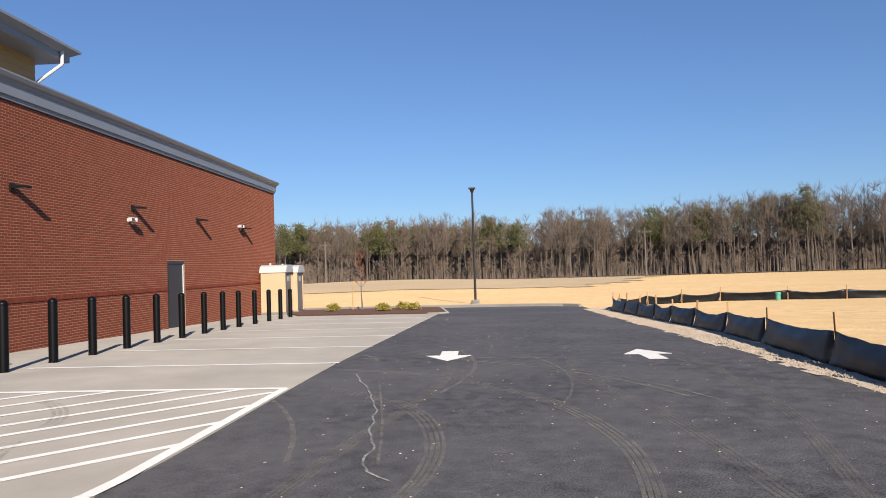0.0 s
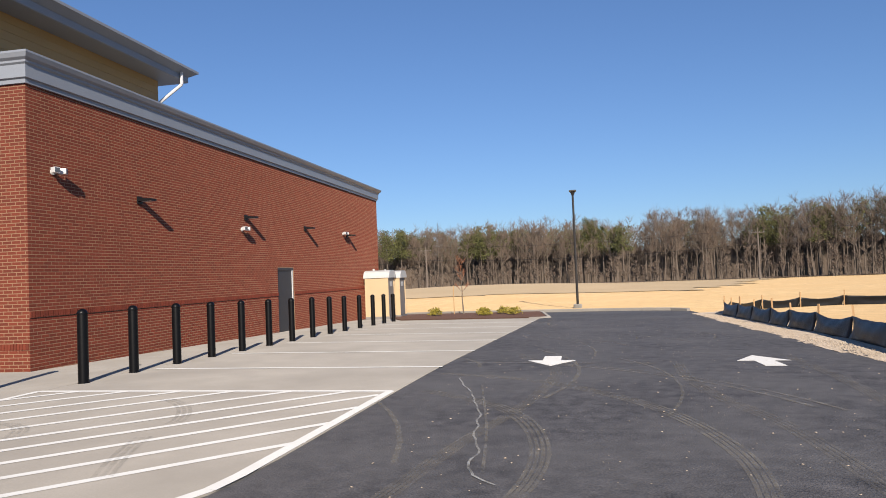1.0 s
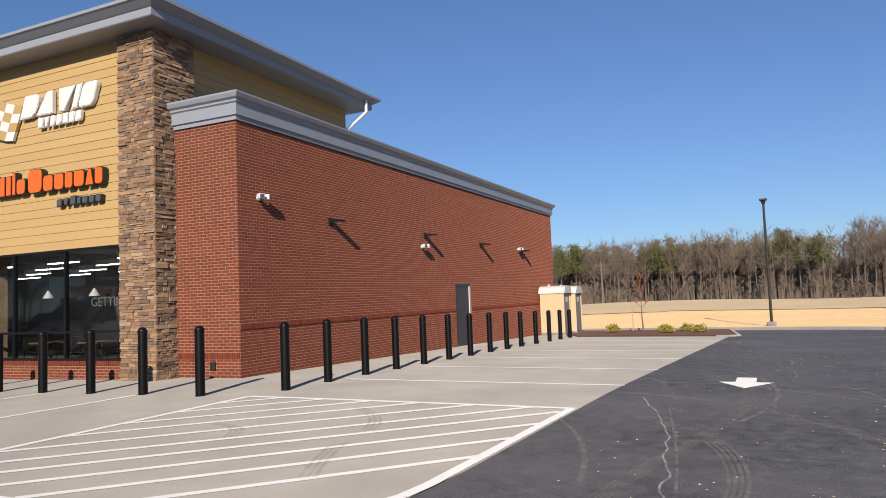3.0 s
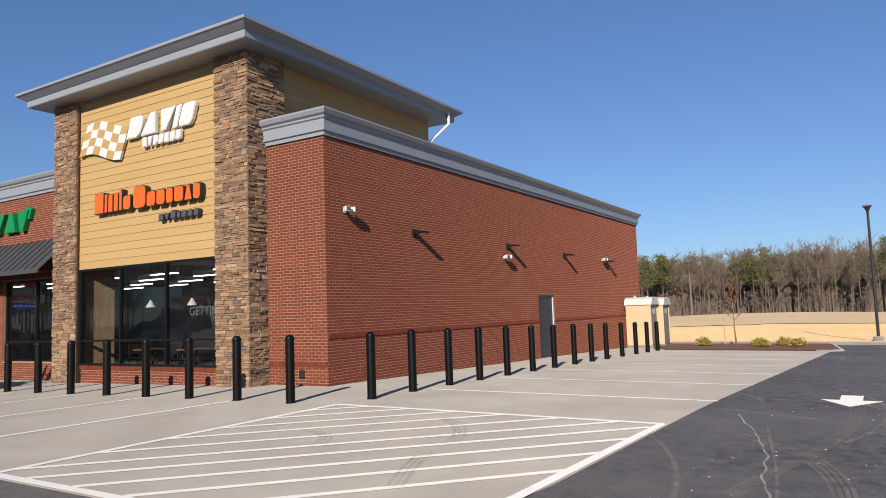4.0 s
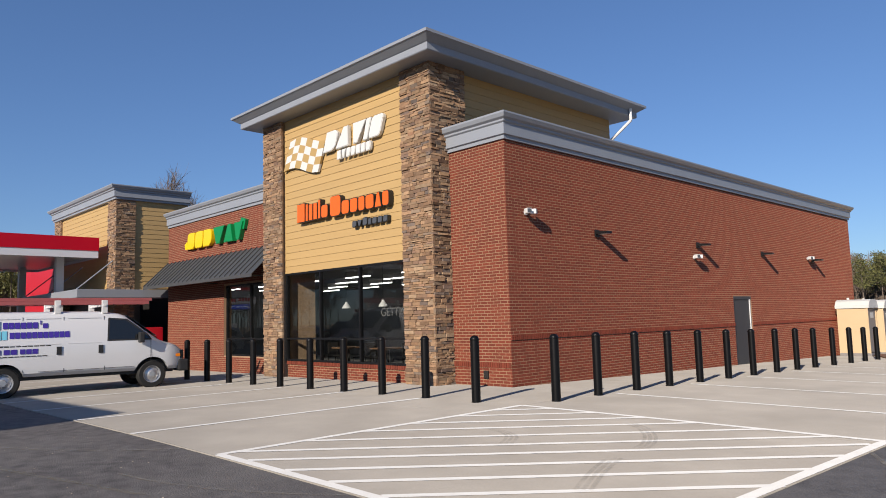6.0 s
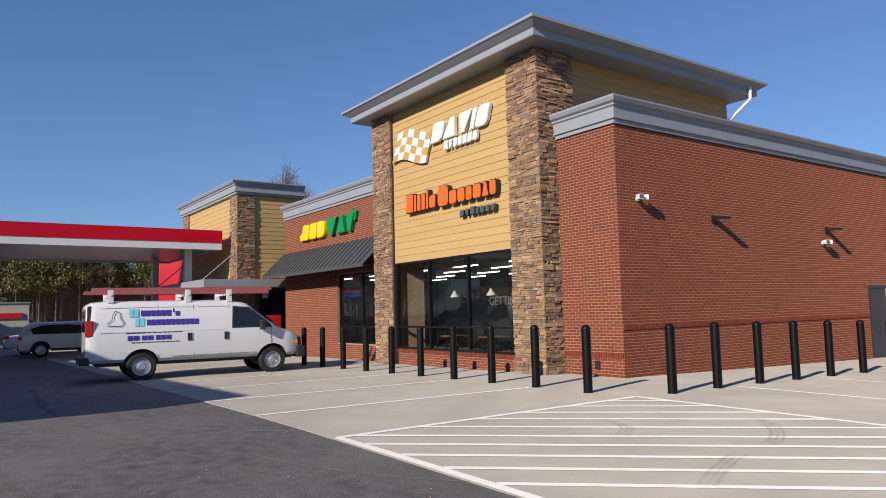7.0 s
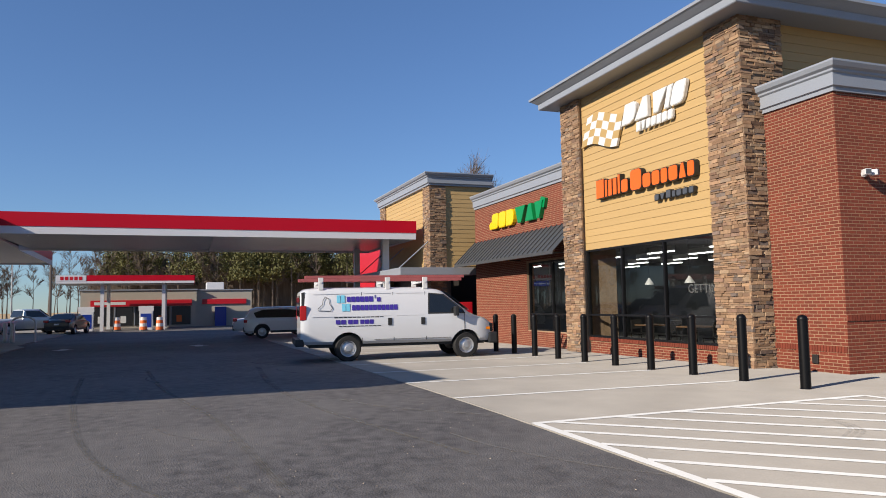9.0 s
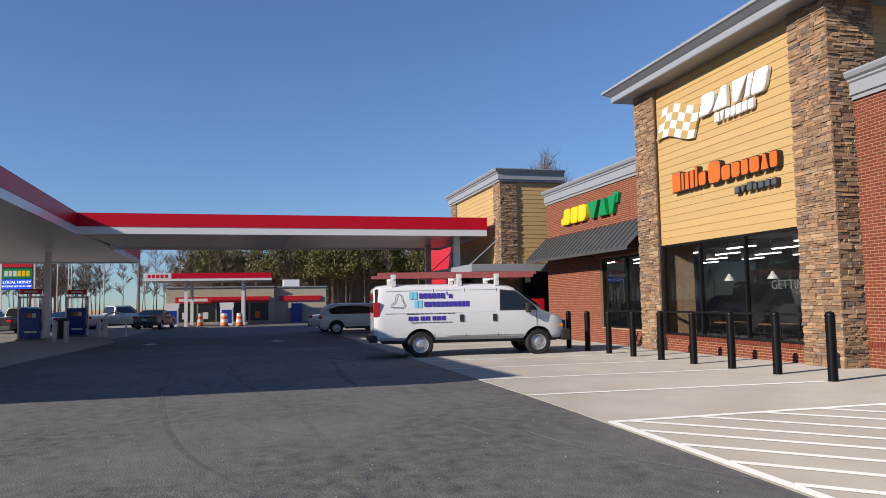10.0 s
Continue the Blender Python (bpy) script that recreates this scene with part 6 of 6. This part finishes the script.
def fuel_pump(x, y):
    z = ground_z(x, y) + 0.05
    p = thing("fuel_pump", (x, y, z), 90, "white fuel pump with a dark blue panel and red header", "fuel pump", "fuel pumps")
    part("plinth", abox(-0.6, 0.6, -0.3, 0.3, 0.0, 0.12, bevel=0.01), CONCRETE, p)
    part("cabinet", abox(-0.48, 0.48, -0.24, 0.24, 0.12, 1.65, bevel=0.03), PUMP_BLUE, p)
    for s in (-1, 1):
        part("post", abox(s * 0.54 - 0.05, s * 0.54 + 0.05, -0.1, 0.1, 0.12, 2.3, bevel=0.01), WHITE_METAL, p)
    part("crossbar", abox(-0.6, 0.6, -0.1, 0.1, 2.2, 2.3), WHITE_METAL, p)
    part("header", abox(-0.5, 0.5, -0.06, 0.06, 2.42, 2.68, bevel=0.03), RED_PANEL, p, "red header sign")
    part("header_stem", abox(-0.04, 0.04, -0.03, 0.03, 2.3, 2.42), WHITE_METAL, p)
    part("header_bar", abox(-0.3, 0.3, -0.066, -0.061, 2.5, 2.58), SIGN_WHITE, p)
    for k, mt in enumerate((SIGN_GREY, SIGN_ORANGE, SIGN_WHITE)):
        part("screen", abox(-0.32 + 0.22 * k, -0.14 + 0.22 * k, -0.255, -0.241, 1.2, 1.42), mt, p)
    part("lettering_bar", abox(-0.2, 0.36, -0.25, -0.241, 0.42, 0.52), SIGN_WHITE, p)
    hose = bmesh.new()
    pts = [(0.46, -0.2, 1.9), (0.62, -0.34, 1.2), (0.58, -0.32, 0.5), (0.42, -0.28, 0.9), (0.38, -0.26, 1.1)]
    for a, b in itertools.pairwise(pts):
        rod(hose, a, b, 0.018, n=6)
    part("hose", hose, TRIM_BLACK, p)


for x, y in ((-30.4, -23.6), (-33.7, -22.2), (-20.0, -26.5), (-10.5, -27.5)):
    fuel_pump(x, y)
post = thing("steel_post", (-27.4, -21.2, ground_z(-27.4, -21.2) + 0.05), 0, "grey steel guard post on the forecourt", "bollard", "steel guard posts")
part("tube", turned([(0.0, 0.0), (0.11, 0.0), (0.11, 1.0), (0.1, 1.03), (0.0, 1.05)], 16), STEEL, post, smooth=True)
for x, y in ((-27.4, -21.7), (-32.6, -20.5), (-32.9, -20.9), (-29.2, -24.9)):
    copy_thing(post, pose(x, y, ground_z(x, y) + 0.05))
hoop = thing("hoop_guard", (-32.7, -20.6, ground_z(-32.7, -20.6) + 0.05), 80, "bent white steel hoop guard on the forecourt", "barrier")
part("tube", turned([(0.05, 0), (0.05, 1.0)], 10), WHITE_METAL, hoop)
part("tube", turned([(0.05, 0), (0.05, 1.0)], 10, m=pose(1.2, 0, 0)), WHITE_METAL, hoop)
b_ = bmesh.new()
for k in range(10):
    a, b = math.pi * k / 10, math.pi * (k + 1) / 10
    rod(b_, (0.6 - 0.6 * math.cos(a), 0, 1.0 + 0.35 * math.sin(a)), (0.6 - 0.6 * math.cos(b), 0, 1.0 + 0.35 * math.sin(b)), 0.05, n=8)
part("bend", b_, WHITE_METAL, hoop)
bin_ = thing("litter_bin", (-31.6, -22.4, ground_z(-31, -22) + 0.05), 0, "black plastic litter bin beside the pumps", "bin")
part("body", turned([(0.0, 0.0), (0.28, 0.0), (0.32, 0.9), (0.34, 0.92), (0.34, 1.0), (0.2, 1.12), (0.0, 1.14)], 16), TRIM_BLACK, bin_)

# ---- the older filling station across the road ----
CREAM = material("cream_block_wall", (0.50, 0.45, 0.37), 0.85, vary=0.06, scale=1.5)
station = thing("far_store", (-58.0, -13.3, -0.3), 0, "cream flat-roofed filling-station store with red bands", "building")
part("wall", abox(-9, 0, -7.2, 2.3, 0.0, 3.35), CREAM, station)
part("wall", abox(-9, -0.4, 2.3, 7.2, 0.0, 3.3), CREAM, station)
part("coping", abox(-9.1, 0.1, -7.3, 2.4, 3.35, 3.45), GREY_TRIM, station)
part("coping", abox(-9.1, -0.3, 2.4, 7.3, 3.3, 3.4), GREY_TRIM, station)
part("red_band", abox(0.0, 0.12, -6.4, 1.9, 1.95, 2.5), RED_PANEL, station)
part("red_band", abox(-0.4, -0.28, 2.8, 6.7, 2.05, 2.5), RED_PANEL, station)
part("band_bar", abox(0.12, 0.13, -6.1, -3.6, 2.1, 2.35), SIGN_WHITE, station)
for y0, y1 in ((-6.3, -4.6), (-4.5, -3.0), (-2.9, -1.5), (-1.4, 0.0), (0.1, 1.8)):
    w = part("window", abox(0.0, 0.05, y0, y1, 0.25, 1.9), STORE_DARK, station)
    part("frame", abox(0.05, 0.08, y0, y0 + 0.08, 0.25, 1.9), GREY_TRIM, w)
    part("poster", abox(0.05, 0.07, y0 + 0.5, y0 + 0.95, 0.5, 1.1), SIGN_WHITE if y0 < -2 else SIGN_ORANGE, w)
part("roof_unit", abox(-4.0, -2.2, 3.2, 4.8, 3.3, 4.1, bevel=0.05), WHITE_METAL, station)
part("vending_box", abox(-0.4, 0.2, 3.9, 4.9, 0.0, 1.8), PUMP_BLUE, station)
fc = thing("far_canopy", (-50.0, -16.2, -0.25), 0, "low red and white fuel canopy across the road", "canopy")
part("roof_slab", abox(-6.5, 0.0, -5.0, 4.9, 3.72, 4.3), GREY_SOFFIT, fc)
part("red_fascia", abox(0.0, 0.06, -2.9, 4.9, 3.88, 4.32), RED_FASCIA, fc, "red fascia")
part("white_fascia", abox(0.0, 0.06, -5.0, 4.9, 3.7, 3.87), WHITE_FASCIA, fc)
part("sign_panel", abox(0.0, 0.07, -5.0, -2.92, 3.875, 4.32), WHITE_FASCIA, fc)
for k in range(5):
    part("sign_bar", abox(0.07, 0.08, -4.7 + 0.32 * k, -4.47 + 0.32 * k, 3.95, 4.22), RED_PANEL, fc)
part("end_fascia", abox(-6.5, 0.0, 4.9, 4.96, 3.7, 4.32), RED_FASCIA, fc)
for y in (-1.85, 2.6):
    for x in (-0.6, -5.6):
        part("column", abox(x - 0.13, x + 0.13, y - 0.13, y + 0.13, 0.0, 3.72), WHITE_METAL, fc)
for y in (-3.0, 1.3):
    q = thing("far_pump", (-51.2, -16.2 + y, -0.25), 0, "white and blue fuel pump under a low canopy", "fuel pump", "far fuel pumps")
    part("cabinet", abox(-0.3, 0.3, -0.5, 0.5, 0.0, 1.5, bevel=0.03), WHITE_METAL, q)
    part("panel", abox(0.3, 0.31, -0.4, 0.4, 0.2, 1.3), PUMP_BLUE, q)
    part("top", abox(-0.3, 0.3, -0.55, 0.55, 1.5, 1.9), WHITE_METAL, q)
BARREL = material("orange_traffic_plastic", (0.75, 0.13, 0.015), 0.5, vary=0.1)
for x, y in ((-50.9, -17.0), (-49.3, -15.0), (-48.3, -13.8)):
    c = thing("traffic_barrel", (x, y, -0.25), 0, "orange and white striped traffic barrel", "traffic barrel", "traffic barrels")
    part("foot", turned([(0.0, 0.0), (0.36, 0.0), (0.34, 0.08), (0.0, 0.08)], 14), TRIM_BLACK, c)
    for k in range(4):
        part("band", turned([(0.29 - 0.02 * k, 0.08 + 0.24 * k), (0.275 - 0.02 * k, 0.32 + 0.24 * k), (0.0, 0.32 + 0.24 * k)], 14), SIGN_WHITE if k % 2 else BARREL, c)

# roadside sign with a message board
pylon = thing("pylon_sign", (-96.6, -44.2, -0.3), 0, "roadside sign with green and yellow bars and a blue message board", "sign")
for y in (-2.0, 2.0):
    part("leg", abox(-0.15, 0.15, y - 0.12, y + 0.12, 0.0, 8.2), WHITE_METAL, pylon)
part("cabinet", abox(-0.2, 0.2, -1.88, 1.88, 4.2, 8.0, bevel=0.02), SIGN_BLACK, pylon)
part("panel", abox(0.2, 0.22, -1.8, 1.8, 5.75, 7.1), SIGN_GREEN, pylon)
for k in range(6):
    part("sign_bar", abox(0.22, 0.24, -1.55 + 0.53 * k, -1.13 + 0.53 * k, 6.05, 6.8), SIGN_WHITE if k < 3 else SIGN_YELLOW, pylon)
part("header", abox(0.2, 0.22, -1.8, 1.8, 7.3, 7.9), RED_PANEL, pylon)
LED_BLUE = emitter("blue_led_board", (0.01, 0.05, 0.5), 0.6)
LED_TEXT = emitter("pale_led_text", (0.75, 0.85, 0.9), 0.9)
part("message_board", abox(0.2, 0.22, -1.8, 1.8, 4.3, 5.65), LED_BLUE, pylon)


def lettering(words, size, m, mat, parent, name="lettering"):
    cu = bpy.data.curves.new("words", "FONT")
    cu.body, cu.size, cu.align_x, cu.extrude = words, size, "CENTER", 0.004
    tmp = new("words", cu)
    bpy.context.view_layer.update()
    me = bpy.data.meshes.new_from_object(tmp.evaluated_get(bpy.context.evaluated_depsgraph_get()))
    bpy.data.objects.remove(tmp)
    me.transform(m)
    me.materials.clear()
    me.materials.append(mat)
    ob = new(name, me)
    ob.parent = parent
    return ob


lettering("LOCAL HONEY", 0.5, pose(0.232, 0, 5.1, 90, 0, 90), LED_TEXT, pylon)
lettering("BUZZING BEE SOLD HERE", 0.31, pose(0.232, 0, 4.6, 90, 0, 90), LED_TEXT, pylon)

FADED_VINYL = material("faded_white_vinyl", (0.16, 0.16, 0.16), 0.6, vary=0.1, bump=0.0)
window_word = thing("window_lettering", (-3.4, WY + 0.012, 1.66), 0, "pale vinyl lettering on the shop window", "lettering")
lettering("GETTING", 0.3, pose(0, 0, 0, 90, 0, 0), FADED_VINYL, window_word)

# ---- utility poles and wires ----
POLE_WOOD = material("weathered_pole", (0.20, 0.16, 0.13), 0.9, vary=0.2, stretch=(4, 4, 0.4))


def utility_pole(x, y, z, h, turn):
    u = thing("utility_pole", (x, y, z), turn, "weathered wooden utility pole with a crossarm", "utility pole", "utility poles")
    part("pole", rod(bmesh.new(), (0, 0, -0.3), (0, 0, h), 0.16, 0.11, n=8), POLE_WOOD, u)
    part("crossarm", abox(-1.1, 1.1, -0.06, 0.06, h - 0.9, h - 0.78), POLE_WOOD, u)
    for s in (-0.95, -0.3, 0.3, 0.95):
        part("insulator", turned([(0.05, h - 0.78), (0.06, h - 0.7), (0.0, h - 0.62)], 8, m=pose(s, 0, 0)), STEEL, u)


def wire(name, a, b, sag, r=0.022):
    a, b = Vector(a), Vector(b)
    bm = bmesh.new()
    pts = [a + (b - a) * t / 16 - Vector((0, 0, sag * 4 * (t / 16) * (1 - t / 16))) for t in range(17)]
    for p, q in itertools.pairwise(pts):
        rod(bm, p, q, r, n=4, caps=False)
    tagged(finish(name, bm, DARK_METAL), "thin dark overhead utility wire", "wire", "overhead wires")


NP = [(-95.0, 128.0), (-20.0, 128.0), (41.0, 118.0), (110.0, 92.0)]
for x, y in NP:
    utility_pole(x, y, field_z(x, y), 9.0, 0)
for (x0, y0), (x1, y1) in itertools.pairwise(NP):
    for dz in (8.9, 6.2):
        wire("wire", (x0, y0, field_z(x0, y0) + dz), (x1, y1, field_z(x1, y1) + dz), 0.9)
for x, y, h in ((-75.0, -25.5, 9.5), (-66.0, -30.5, 6.5), (-70.0, -31.2, 6.5), (-68.0, -32.0, 7.0), (-72.0, -28.5, 6.5)):
    utility_pole(x, y, -0.3, h, 20) if h > 7 else tagged(finish("flag_pole", rod(bmesh.new(), (x, y, -0.4), (x, y, h), 0.07, 0.05, n=8), STEEL), "slim grey steel pole across the road", "pole", "steel poles")
wire("wire", (-75, -25.5, 9.0), (-75, 60, 9.5), 1.2)
wire("wire", (-75, -25.5, 9.0), (-90, -90, 9.5), 1.2)

# bare trees behind the shop
rnd = random.Random(31)
for x, y, h in ((-54.0, 14.6, 13.4), (-56.5, 17.6, 12.6)):
    t_ = thing("bare_tree", (x, y, -0.3), 0, "leafless broad-crowned tree behind the shop", "tree", "trees behind the shop")
    wood_, twig_ = ([], []), ([], [])
    bare_tree(wood_, twig_, 0, 0, 0, h, rnd, spread=0.42, density=2.6, fine=0.6)
    from_lists("trunk", *wood_, BARK, t_)
    from_lists("crown", *twig_, TWIG, t_)

# ---- single pieces by the near corner ----
for rows, pl in ((near_side, side_place), (near_front, front_place)):
    for a, b, c, d, o in rows:
        i = 0.0015
        v = [pl(a, 0, c), pl(b, 0, c), pl(b, 0, d), pl(a, 0, d), pl(a + i, o, c + i), pl(b - i, o, c + i), pl(b - i, o, d - i), pl(a + i, o, d - i)]
        from_lists("brick", v, [(4, 5, 6, 7), (0, 1, 5, 4), (1, 2, 6, 5), (2, 3, 7, 6), (3, 0, 4, 7)], BRICK, shop)
for v, q in stone_pieces:
    from_lists("stone", v, q, STONE, shop)
